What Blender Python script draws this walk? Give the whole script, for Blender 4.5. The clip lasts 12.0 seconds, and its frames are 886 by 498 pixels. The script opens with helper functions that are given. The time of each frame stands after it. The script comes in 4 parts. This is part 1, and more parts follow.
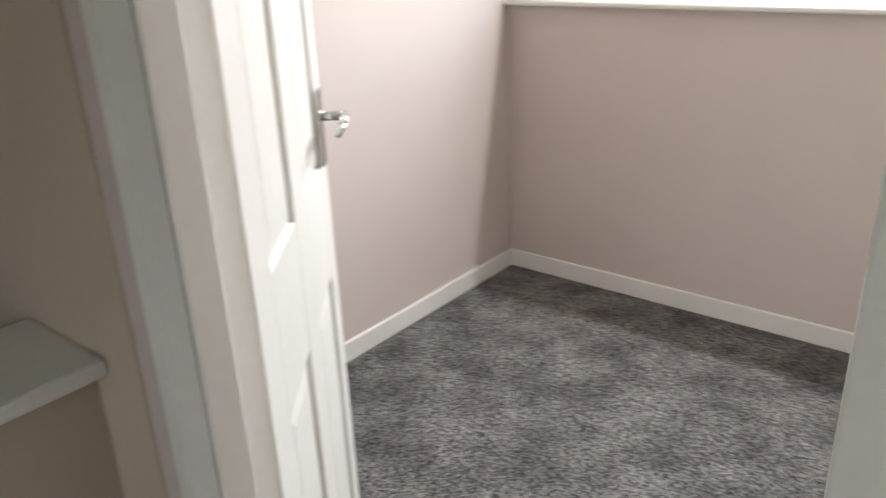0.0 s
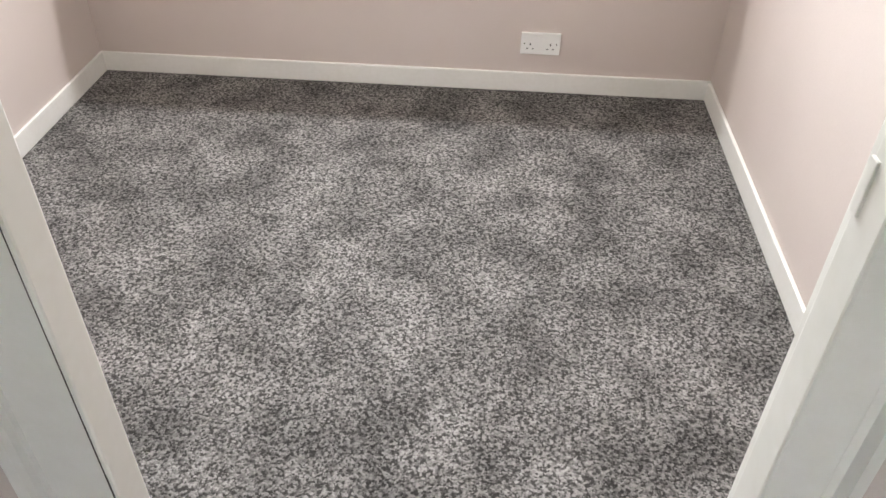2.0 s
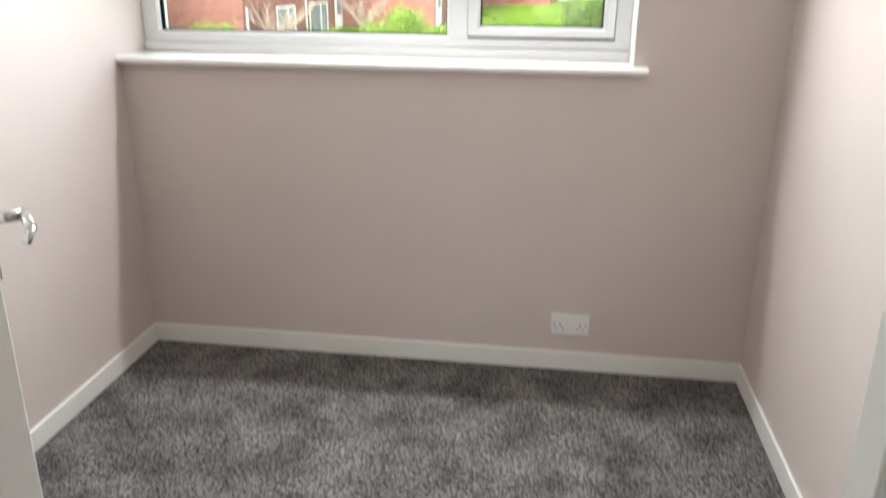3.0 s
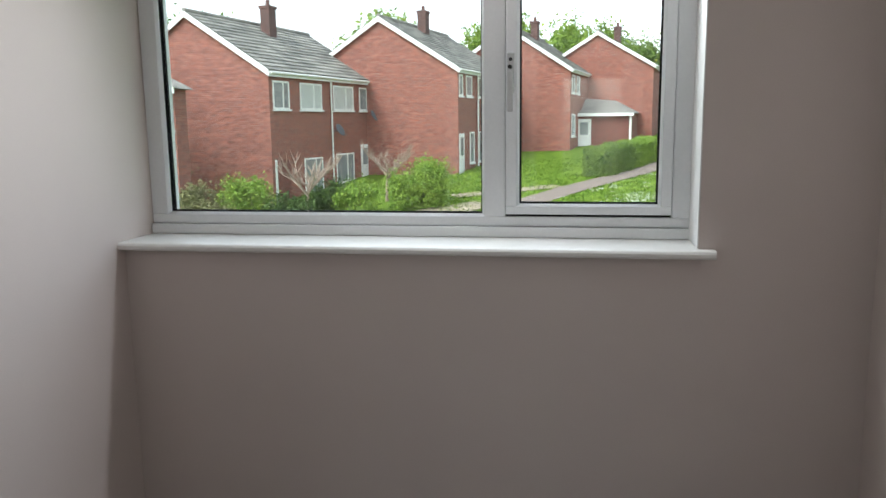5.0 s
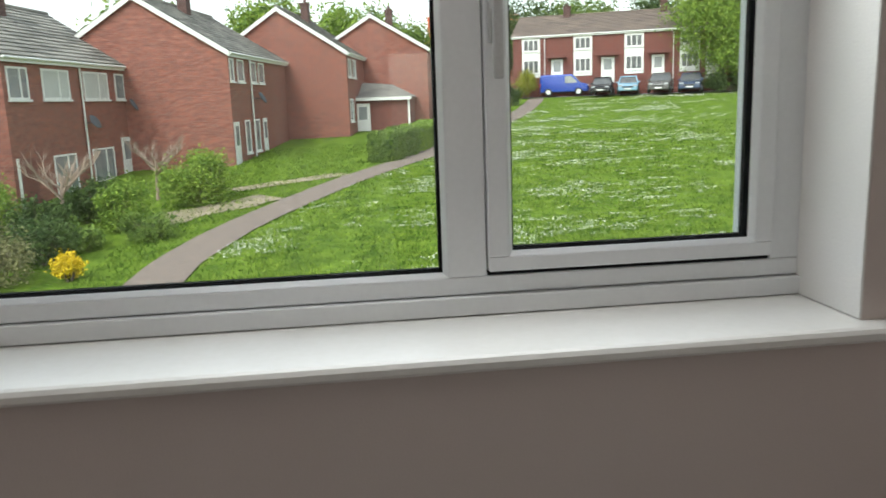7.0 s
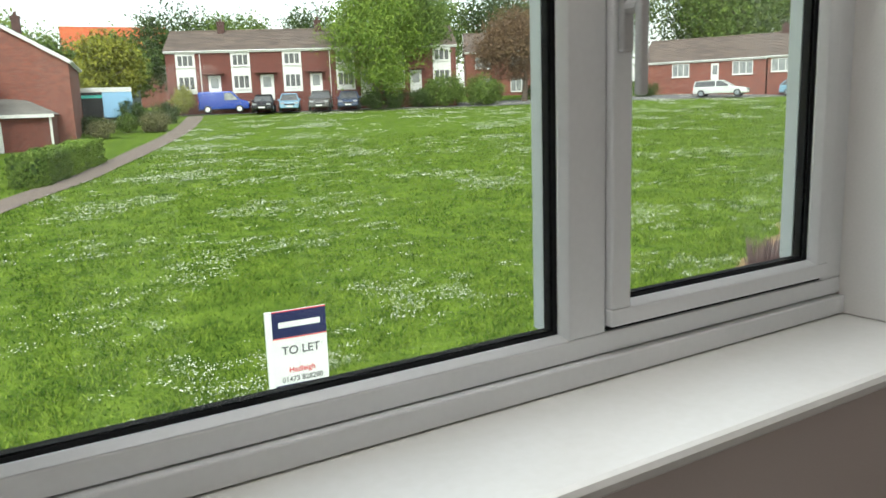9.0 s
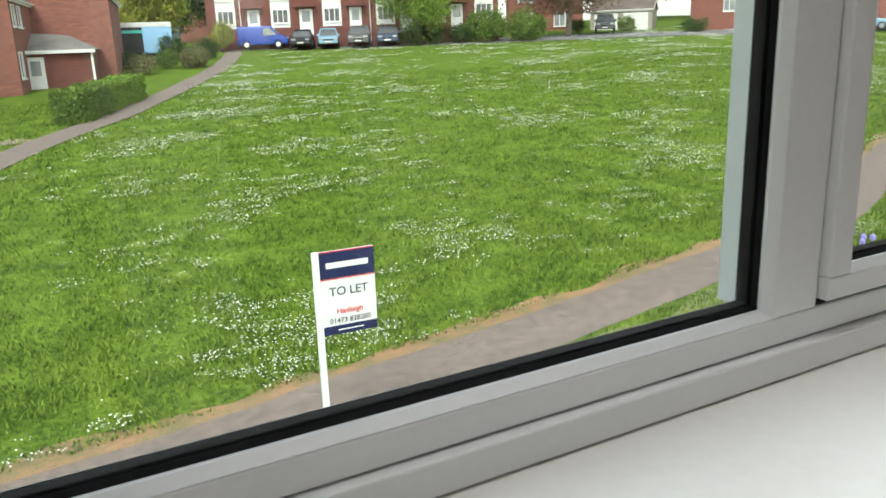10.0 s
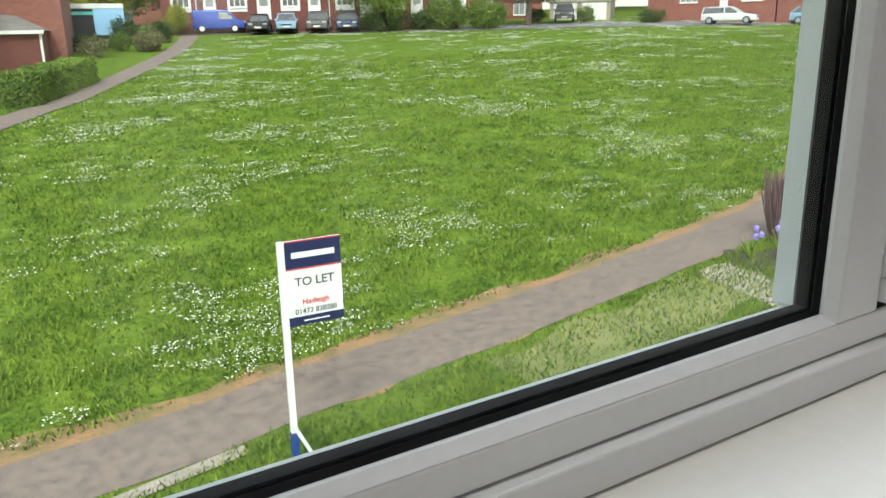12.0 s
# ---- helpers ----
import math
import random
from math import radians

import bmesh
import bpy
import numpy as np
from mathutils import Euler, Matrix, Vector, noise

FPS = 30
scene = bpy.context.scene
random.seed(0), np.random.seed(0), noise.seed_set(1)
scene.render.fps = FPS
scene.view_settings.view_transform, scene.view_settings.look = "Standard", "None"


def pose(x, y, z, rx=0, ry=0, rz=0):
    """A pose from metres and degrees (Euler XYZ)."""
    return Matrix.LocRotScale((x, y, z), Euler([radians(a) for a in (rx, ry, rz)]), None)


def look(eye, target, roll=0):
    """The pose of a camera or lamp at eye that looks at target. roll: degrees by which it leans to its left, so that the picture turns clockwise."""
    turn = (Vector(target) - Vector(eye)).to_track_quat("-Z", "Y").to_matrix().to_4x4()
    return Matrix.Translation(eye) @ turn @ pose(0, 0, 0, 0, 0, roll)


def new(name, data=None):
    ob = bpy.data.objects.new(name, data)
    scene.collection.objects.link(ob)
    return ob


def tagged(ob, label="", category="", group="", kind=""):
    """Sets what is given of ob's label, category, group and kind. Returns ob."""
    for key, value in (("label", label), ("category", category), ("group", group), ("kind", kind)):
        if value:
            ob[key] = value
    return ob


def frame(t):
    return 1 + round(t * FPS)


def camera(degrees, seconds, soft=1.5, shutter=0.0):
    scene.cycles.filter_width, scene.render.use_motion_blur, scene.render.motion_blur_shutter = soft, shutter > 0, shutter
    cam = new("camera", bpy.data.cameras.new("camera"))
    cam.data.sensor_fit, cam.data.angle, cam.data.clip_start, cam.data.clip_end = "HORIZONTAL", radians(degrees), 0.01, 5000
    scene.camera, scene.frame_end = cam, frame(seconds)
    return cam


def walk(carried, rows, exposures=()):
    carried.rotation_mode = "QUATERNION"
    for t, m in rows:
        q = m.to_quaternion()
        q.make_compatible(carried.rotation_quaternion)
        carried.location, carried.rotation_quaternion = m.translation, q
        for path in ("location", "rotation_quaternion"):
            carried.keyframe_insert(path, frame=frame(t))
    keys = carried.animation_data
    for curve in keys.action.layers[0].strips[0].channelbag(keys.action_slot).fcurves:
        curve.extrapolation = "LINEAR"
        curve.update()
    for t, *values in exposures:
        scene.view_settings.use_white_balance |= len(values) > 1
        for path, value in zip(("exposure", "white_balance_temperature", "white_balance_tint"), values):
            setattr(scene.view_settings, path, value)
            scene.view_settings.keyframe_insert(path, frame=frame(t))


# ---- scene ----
cam = camera(59.5, 12.0, soft=1.5, shutter=0.3)
PATH = [
    (0, (1.855, -2.758, 1.441), (0.683, -1.327, 0.684), -2.4),
    (0.2, (1.8, -2.745, 1.443), (0.875, -1.151, 0.66), -1.6),
    (0.5, (1.676, -2.7, 1.429), (1.193, -0.951, 0.589), -0.6),
    (1, (1.593, -2.762, 1.43), (1.415, -1.052, 0.408), 0.5),
    (1.5, (1.588, -2.78, 1.386), (1.462, -1.182, 0.191), 1.1),
    (2, (1.574, -2.787, 1.395), (1.465, -1.224, 0.153), 1.1),
    (2.5, (1.592, -2.796, 1.436), (1.444, -1.114, 0.364), 0.7),
    (3, (1.614, -2.795, 1.486), (1.357, -0.929, 0.813), 0.5),
    (3.3, (1.63, -2.81, 1.5), (1.305, -0.886, 1.075), 0.7),
    (3.5, (1.647, -2.79, 1.566), (1.282, -0.857, 1.208), 0.1),
    (3.7, (1.656, -2.791, 1.584), (1.271, -0.849, 1.298), -0.1),
    (5.3, (1.475, -2.236, 1.563), (1.185, -0.286, 1.227), -1.1),
    (5.5, (1.453, -2.111, 1.557), (1.2, -0.156, 1.215), -1.0),
    (6, (1.408, -1.763, 1.57), (1.186, 0.194, 1.223), -0.3),
    (6.5, (1.243, -1.441, 1.562), (1.247, 0.525, 1.193), -0.9),
    (7, (1.052, -1.161, 1.566), (1.279, 0.791, 1.192), -2.0),
    (7.2, (0.975, -1.055, 1.567), (1.254, 0.89, 1.194), -2.1),
    (8.8, (0.55, -0.678, 1.603), (1.546, 1.021, 1.254), -2.0),
    (9, (0.501, -0.639, 1.594), (1.527, 1.039, 1.233), -2.0),
    (9.3, (0.488, -0.551, 1.577), (1.495, 1.131, 1.181), -1.9),
    (9.5, (0.511, -0.478, 1.564), (1.474, 1.222, 1.137), -2.2),
    (10, (0.522, -0.339, 1.556), (1.444, 1.361, 1.045), -2.0),
    (10.5, (0.485, -0.259, 1.558), (1.488, 1.389, 1.03), -1.2),
    (11, (0.471, -0.25, 1.56), (1.507, 1.383, 1.05), -1.0),
    (11.5, (0.492, -0.238, 1.557), (1.513, 1.399, 1.031), -1.4),
    (12, (0.487, -0.229, 1.55), (1.496, 1.41, 1.007), -1.1),
]
EXPOSURE = [
    (0.0, 2.4, 6500, 10), (0.5, 2.2, 6500, 10), (1.0, 2.9, 6500, 10), (1.5, 2.95, 6500, 10), (2.0, 3.0, 6500, 10), (2.5, 3.05, 6500, 10),
    (2.95, 2.5, 6400, 9), (3.2, 2.1, 6250, 8), (3.7, 1.5, 6100, 7), (5.3, 1.05, 6050, 7), (6.5, 0.8, 6250, 7), (7.2, 0.7, 6400, 7), (8.8, 0.63, 6450, 6), (12.0, 0.63, 6500, 7),
]
walk(cam, [(t, look(eye, target, roll)) for t, eye, target, roll in PATH], EXPOSURE)

# ---- sky and sun: bright, thinly overcast day ----
world = bpy.data.worlds.new("sky")
scene.world = world
world.use_nodes = True
sky = world.node_tree.nodes.new("ShaderNodeTexSky")
sky.sky_type = "NISHITA"
sky.sun_disc = False
sky.sun_elevation, sky.sun_rotation = radians(50), radians(215)
sky.air_density, sky.dust_density, sky.ozone_density = 1.2, 2.0, 1.0
back = world.node_tree.nodes["Background"]
back.inputs["Strength"].default_value = 0.15
haze = world.node_tree.nodes.new("ShaderNodeHueSaturation")
haze.inputs["Saturation"].default_value, haze.inputs["Value"].default_value = 0.35, 1.6
world.node_tree.links.new(sky.outputs[0], haze.inputs["Color"])
world.node_tree.links.new(haze.outputs[0], back.inputs[0])
sun = new("sun", bpy.data.lights.new("sun", "SUN"))
sun.data.energy, sun.data.angle, sun.data.color = 1.2, radians(16), (1.0, 0.97, 0.93)
sun.matrix_world = look((-20, -28, 40), (0, 0, 0))

# added lamp, out of view at the head of the window opening, boosting the sky's light
glow = new("daylight_fill", bpy.data.lights.new("daylight_fill", "AREA"))
glow.data.shape, glow.data.size, glow.data.size_y = "RECTANGLE", 1.1, 0.1
glow.data.spread = radians(150)
glow.data.energy, glow.data.color = 10.5, (0.97, 0.985, 1.0)
glow.matrix_world = look((1.2, 0.16, 2.14), (1.15, -1.6, 1.4))


# ---- materials ----
def mat(name, base, second=None, rough=0.6, scale=8.0, fine=120.0, bump=0.1, metal=0.0, spec=0.5, island=0.0, depth=0.01, coords="Object"):
    """Base colour mottled at two scales towards the second colour, with relief."""
    m = bpy.data.materials.new(name)
    m.use_nodes = True
    n, l = m.node_tree.nodes, m.node_tree.links
    b = n["Principled BSDF"]
    b.inputs["Roughness"].default_value, b.inputs["Metallic"].default_value = rough, metal
    b.inputs["Specular IOR Level"].default_value = spec
    second = second or tuple(c * 0.85 for c in base)
    tc = n.new("ShaderNodeTexCoord")
    big, small = n.new("ShaderNodeTexNoise"), n.new("ShaderNodeTexNoise")
    for t, s in ((big, scale), (small, fine)):
        t.inputs["Scale"].default_value, t.inputs["Detail"].default_value = s, 4
        l.new(tc.outputs[coords], t.inputs["Vector"])
    add = n.new("ShaderNodeMath")
    add.operation = "ADD"
    l.new(big.outputs["Fac"], add.inputs[0])
    l.new(small.outputs["Fac"], add.inputs[1])
    last = add
    if island:
        geo, mul, add2 = n.new("ShaderNodeNewGeometry"), n.new("ShaderNodeMath"), n.new("ShaderNodeMath")
        mul.operation, add2.operation = "MULTIPLY_ADD", "ADD"
        mul.inputs[1].default_value, mul.inputs[2].default_value = island, -island / 2
        l.new(geo.outputs["Random Per Island"], mul.inputs[0])
        l.new(add.outputs[0], add2.inputs[0])
        l.new(mul.outputs[0], add2.inputs[1])
        last = add2
    ramp = n.new("ShaderNodeValToRGB")
    half = n.new("ShaderNodeMath")
    half.operation = "MULTIPLY"
    half.inputs[1].default_value = 0.5
    l.new(last.outputs[0], half.inputs[0])
    ramp.color_ramp.elements[0].position, ramp.color_ramp.elements[1].position = 0.36, 0.64
    ramp.color_ramp.elements[0].color, ramp.color_ramp.elements[1].color = (*second, 1), (*base, 1)
    l.new(half.outputs[0], ramp.inputs[0])
    l.new(ramp.outputs[0], b.inputs["Base Color"])
    if bump:
        bp = n.new("ShaderNodeBump")
        bp.inputs["Strength"].default_value, bp.inputs["Distance"].default_value = bump, depth
        l.new(small.outputs["Fac"], bp.inputs["Height"])
        l.new(bp.outputs[0], b.inputs["Normal"])
    return m


def brick_mat(name, a, b2, mortar, bw=0.225, bh=0.075):
    """Stretcher-bond brick with recessed mortar; the facing is read from the surface's local axes."""
    m = bpy.data.materials.new(name)
    m.use_nodes = True
    n, l = m.node_tree.nodes, m.node_tree.links
    p = n["Principled BSDF"]
    p.inputs["Roughness"].default_value = 0.9
    tc, sep, nrm = n.new("ShaderNodeTexCoord"), n.new("ShaderNodeSeparateXYZ"), n.new("ShaderNodeSeparateXYZ")
    l.new(tc.outputs["Object"], sep.inputs[0])
    l.new(tc.outputs["Normal"], nrm.inputs[0])
    ab = n.new("ShaderNodeMath")
    ab.operation = "ABSOLUTE"
    l.new(nrm.outputs["X"], ab.inputs[0])
    mx = n.new("ShaderNodeMix")
    l.new(ab.outputs[0], mx.inputs[0])
    l.new(sep.outputs["X"], mx.inputs[2])
    l.new(sep.outputs["Y"], mx.inputs[3])
    com = n.new("ShaderNodeCombineXYZ")
    l.new(mx.outputs[0], com.inputs[0])
    l.new(sep.outputs["Z"], com.inputs[1])
    br = n.new("ShaderNodeTexBrick")
    br.inputs["Scale"].default_value = 1.0
    br.inputs["Brick Width"].default_value, br.inputs["Row Height"].default_value = bw, bh
    br.inputs["Mortar Size"].default_value, br.inputs["Mortar Smooth"].default_value = 0.006, 0.2
    br.inputs["Color1"].default_value, br.inputs["Color2"].default_value, br.inputs["Mortar"].default_value = (*a, 1), (*b2, 1), (*mortar, 1)
    l.new(com.outputs[0], br.inputs["Vector"])
    no, mp = n.new("ShaderNodeTexNoise"), n.new("ShaderNodeMapping")
    no.inputs["Scale"].default_value, no.inputs["Detail"].default_value = 1.0, 7
    mp.inputs["Scale"].default_value = (3.0, 9.0, 1.0)
    l.new(com.outputs[0], mp.inputs["Vector"])
    l.new(mp.outputs[0], no.inputs["Vector"])
    hsv, mr = n.new("ShaderNodeHueSaturation"), n.new("ShaderNodeMapRange")
    mr.inputs[1].default_value, mr.inputs[2].default_value = 0.3, 0.7
    mr.inputs[3].default_value, mr.inputs[4].default_value = 0.74, 1.22
    l.new(no.outputs["Fac"], mr.inputs[0])
    l.new(mr.outputs[0], hsv.inputs["Value"])
    l.new(br.outputs["Color"], hsv.inputs["Color"])
    l.new(hsv.outputs[0], p.inputs["Base Color"])
    bp = n.new("ShaderNodeBump")
    bp.invert = True
    bp.inputs["Strength"].default_value, bp.inputs["Distance"].default_value = 0.7, 0.01
    l.new(br.outputs["Fac"], bp.inputs["Height"])
    l.new(bp.outputs[0], p.inputs["Normal"])
    return m


def glass_mat(name, tint=(1, 1, 1), rough=0.0):
    m = bpy.data.materials.new(name)
    m.use_nodes = True
    n, l = m.node_tree.nodes, m.node_tree.links
    n.remove(n["Principled BSDF"])
    tr, gl, mixer, lw = n.new("ShaderNodeBsdfTransparent"), n.new("ShaderNodeBsdfGlossy"), n.new("ShaderNodeMixShader"), n.new("ShaderNodeLayerWeight")
    power, fr = n.new("ShaderNodeMath"), n.new("ShaderNodeMath")
    tr.inputs[0].default_value = (*tint, 1)
    gl.inputs["Roughness"].default_value = rough
    power.operation, fr.operation = "POWER", "MULTIPLY_ADD"
    power.inputs[1].default_value, fr.inputs[1].default_value, fr.inputs[2].default_value = 5.0, 0.7, 0.015
    lw.inputs["Blend"].default_value = 0.5
    l.new(lw.outputs["Facing"], power.inputs[0])
    l.new(power.outputs[0], fr.inputs[0])
    l.new(fr.outputs[0], mixer.inputs[0])
    l.new(tr.outputs[0], mixer.inputs[1])
    l.new(gl.outputs[0], mixer.inputs[2])
    l.new(mixer.outputs[0], n["Material Output"].inputs[0])
    return m


WALL = mat("wall_paint", (0.615, 0.54, 0.505), (0.58, 0.507, 0.472), 0.75, 2.5, 260, 0.12, depth=0.002)
HALLWALL = mat("hall_paint", (0.55, 0.46, 0.37), (0.5, 0.42, 0.34), 0.75, 2.5, 260, 0.12, depth=0.002)
CEIL = mat("ceiling_paint", (0.8, 0.79, 0.77), (0.76, 0.75, 0.73), 0.8, 3, 200, 0.1)
GLOSS = mat("white_gloss", (0.8, 0.79, 0.76), (0.76, 0.75, 0.71), 0.35, 5, 60, 0.06, depth=0.002)
UPVC = mat("white_upvc", (0.78, 0.79, 0.8), (0.74, 0.75, 0.76), 0.32, 4, 90, 0.03, depth=0.001)
UPVCD = mat("black_gasket", (0.006, 0.006, 0.007), (0.011, 0.011, 0.012), 0.75, 20, 200, 0.1, spec=0.15)
ALLOY = mat("spacer_alloy", (0.4, 0.41, 0.42), None, 0.4, 20, 200, 0.02, metal=0.8)
PLASTIC = mat("white_plastic", (0.8, 0.8, 0.78), (0.78, 0.78, 0.76), 0.3, 10, 60, 0.0)
CHROME = mat("chrome", (0.62, 0.62, 0.6), (0.5, 0.5, 0.48), 0.22, 20, 150, 0.02, metal=1.0)
GREYMETAL = mat("grey_metal", (0.55, 0.55, 0.55), (0.48, 0.48, 0.48), 0.38, 20, 150, 0.03, metal=0.4)
DARK = mat("dark_slot", (0.02, 0.02, 0.02), None, 0.6, 20, 100, 0)
GLASS = glass_mat("window_glass", (0.97, 0.985, 0.975))
SCREED = mat("rough_edge", (0.12, 0.1, 0.085), (0.05, 0.04, 0.035), 0.9, 60, 300, 0.5)



def carpet_mat(name, pale, deep):
    """Heather-yarn tufts: each tuft its own grey, brushed nap in broad patches."""
    m = bpy.data.materials.new(name)
    m.use_nodes = True
    n, l = m.node_tree.nodes, m.node_tree.links
    p = n["Principled BSDF"]
    p.inputs["Roughness"].default_value, p.inputs["Specular IOR Level"].default_value = 0.95, 0.05
    tc = n.new("ShaderNodeTexCoord")
    tuft, fine, nap = n.new("ShaderNodeTexVoronoi"), n.new("ShaderNodeTexNoise"), n.new("ShaderNodeTexNoise")
    tuft.inputs["Scale"].default_value = 190.0
    fine.inputs["Scale"].default_value, fine.inputs["Detail"].default_value = 90.0, 5
    nap.inputs["Scale"].default_value, nap.inputs["Detail"].default_value = 5.5, 8
    for t in (tuft, fine, nap):
        l.new(tc.outputs["Object"], t.inputs["Vector"])
    sep, mul, add = n.new("ShaderNodeSeparateColor"), n.new("ShaderNodeMath"), n.new("ShaderNodeMath")
    l.new(tuft.outputs["Color"], sep.inputs[0])
    mul.operation, mul.inputs[1].default_value, mul.inputs[2].default_value = "MULTIPLY_ADD", 0.55, -0.28
    l.new(sep.outputs[0], mul.inputs[0])
    add.operation = "ADD"
    l.new(mul.outputs[0], add.inputs[0])
    l.new(fine.outputs["Fac"], add.inputs[1])
    ramp = n.new("ShaderNodeValToRGB")
    ramp.color_ramp.elements[0].position, ramp.color_ramp.elements[1].position = 0.3, 0.78
    ramp.color_ramp.elements[0].color, ramp.color_ramp.elements[1].color = (*deep, 1), (*pale, 1)
    l.new(add.outputs[0], ramp.inputs[0])
    gain, hsv = n.new("ShaderNodeMapRange"), n.new("ShaderNodeHueSaturation")
    gain.inputs[1].default_value, gain.inputs[2].default_value = 0.36, 0.64
    gain.inputs[3].default_value, gain.inputs[4].default_value = 0.7, 1.3
    l.new(nap.outputs["Fac"], gain.inputs[0])
    l.new(gain.outputs[0], hsv.inputs["Value"])
    l.new(ramp.outputs[0], hsv.inputs["Color"])
    l.new(hsv.outputs[0], p.inputs["Base Color"])
    bp = n.new("ShaderNodeBump")
    bp.invert = True
    bp.inputs["Strength"].default_value, bp.inputs["Distance"].default_value = 0.6, 0.005
    l.new(tuft.outputs["Distance"], bp.inputs["Height"])
    l.new(bp.outputs[0], p.inputs["Normal"])
    return m


CARPET = carpet_mat("grey_carpet", (0.265, 0.253, 0.245), (0.045, 0.043, 0.041))
GRASS = mat("grass", (0.178, 0.258, 0.034), (0.042, 0.085, 0.012), 0.9, 1.6, 12.0, 1.0, spec=0.03, depth=0.05)
BLADE = mat("grass_blade", (0.212, 0.288, 0.044), (0.042, 0.09, 0.012), 0.8, 1.2, 6, 0, spec=0.05, island=0.85)
DRYGRASS = mat("dry_grass", (0.4, 0.21, 0.11), (0.13, 0.14, 0.05), 0.95, 2.6, 22, 0.8, depth=0.03)
PALEGRASS = mat("pale_grass", (0.26, 0.25, 0.095), (0.14, 0.18, 0.045), 0.95, 1.2, 16, 0.8, depth=0.03)
DAISY = mat("daisy", (0.68, 0.69, 0.58), (0.55, 0.57, 0.46), 0.8, 5, 30, 0)
PATHM = mat("tarmac_path", (0.27, 0.205, 0.165), (0.13, 0.105, 0.09), 0.95, 7.0, 60, 0.8, depth=0.012)
ROADM = mat("road_tarmac", (0.2, 0.19, 0.19), (0.15, 0.145, 0.145), 0.95, 0.8, 30, 0.4)
CONC = mat("concrete", (0.4, 0.35, 0.29), (0.29, 0.25, 0.21), 0.9, 2.2, 45, 0.4)
GRAVEL = mat("pale_gravel", (0.36, 0.285, 0.205), (0.24, 0.2, 0.13), 0.95, 1.1, 24, 0.7, depth=0.02)
BRICK = brick_mat("red_brick", (0.32, 0.105, 0.07), (0.19, 0.063, 0.05), (0.3, 0.22, 0.18))
BRICKD = brick_mat("dark_red_brick", (0.2, 0.06, 0.045), (0.15, 0.05, 0.04), (0.19, 0.12, 0.1))
SOOTY = brick_mat("sooty_brick", (0.13, 0.06, 0.05), (0.08, 0.045, 0.04), (0.12, 0.09, 0.08))
ROOF = mat("roof_tile", (0.3, 0.28, 0.245), (0.14, 0.133, 0.118), 0.9, 1.2, 9, 0.5, depth=0.03, island=0.5)
ROOFB = mat("brown_roof_tile", (0.21, 0.16, 0.13), (0.13, 0.1, 0.085), 0.9, 1.0, 8, 0.5, depth=0.03, island=0.5)
ROOFO = mat("orange_roof_tile", (0.62, 0.16, 0.06), (0.45, 0.11, 0.045), 0.9, 1, 8, 0.3)
TRIM = mat("painted_trim", (0.78, 0.77, 0.74), (0.68, 0.66, 0.62), 0.5, 2, 30, 0.05)
PANE = mat("dark_window_pane", (0.16, 0.18, 0.19), (0.34, 0.35, 0.34), 0.08, 1.3, 3, 0, spec=0.8)
DARKPANE = mat("dark_far_pane", (0.05, 0.055, 0.06), (0.14, 0.14, 0.14), 0.12, 1.3, 3, 0, spec=0.5)
DISHM = mat("dish_grey", (0.09, 0.095, 0.105), None, 0.6, 4, 30, 0.05)
CURTAIN = mat("pale_blind", (0.55, 0.55, 0.52), (0.42, 0.42, 0.4), 0.5, 3, 20, 0)
GREYPAINT = mat("grey_paint", (0.3, 0.33, 0.36), None, 0.6, 2, 20, 0.05)
RUBBER = mat("rubber", (0.02, 0.02, 0.02), None, 0.7, 20, 90, 0.1)
BARK = mat("bark", (0.2, 0.155, 0.12), (0.1, 0.075, 0.055), 0.95, 3, 20, 0.8, depth=0.03)
TWIG = mat("pale_twig", (0.36, 0.27, 0.21), (0.25, 0.18, 0.14), 0.9, 3, 20, 0.3)
NAVY = mat("navy_print", (0.012, 0.016, 0.075), (0.018, 0.022, 0.09), 0.45, 5, 40, 0)
WHITEP = mat("white_board", (0.8, 0.8, 0.8), (0.76, 0.76, 0.76), 0.45, 5, 40, 0)
REDP = mat("red_print", (0.7, 0.06, 0.07), None, 0.5, 5, 40, 0)
GREYP = mat("grey_print", (0.1, 0.1, 0.11), None, 0.5, 5, 40, 0)


def leaf_mat(name, a, b):
    m = mat(name, a, b, 0.6, 1.2, 6, 0, spec=0.25, island=1.0)
    return m


LEAF = {
    "fresh": leaf_mat("fresh_leaf", (0.24, 0.33, 0.045), (0.11, 0.19, 0.025)),
    "mid": leaf_mat("mid_leaf", (0.18, 0.25, 0.045), (0.07, 0.125, 0.025)),
    "dark": leaf_mat("dark_leaf", (0.085, 0.13, 0.03), (0.03, 0.06, 0.015)),
    "yellow": leaf_mat("yellow_leaf", (0.34, 0.33, 0.045), (0.16, 0.18, 0.025)),
    "bronze": leaf_mat("bronze_leaf", (0.24, 0.15, 0.085), (0.13, 0.085, 0.05)),
    "flower": leaf_mat("yellow_flower", (0.75, 0.55, 0.02), (0.5, 0.36, 0.01)),
    "olive": leaf_mat("olive_leaf", (0.22, 0.21, 0.09), (0.12, 0.12, 0.05)),
    "mauve": leaf_mat("mauve_stem", (0.19, 0.12, 0.12), (0.1, 0.07, 0.065)),
    "iris": leaf_mat("iris_petal", (0.28, 0.24, 0.55), (0.2, 0.17, 0.42)),
}


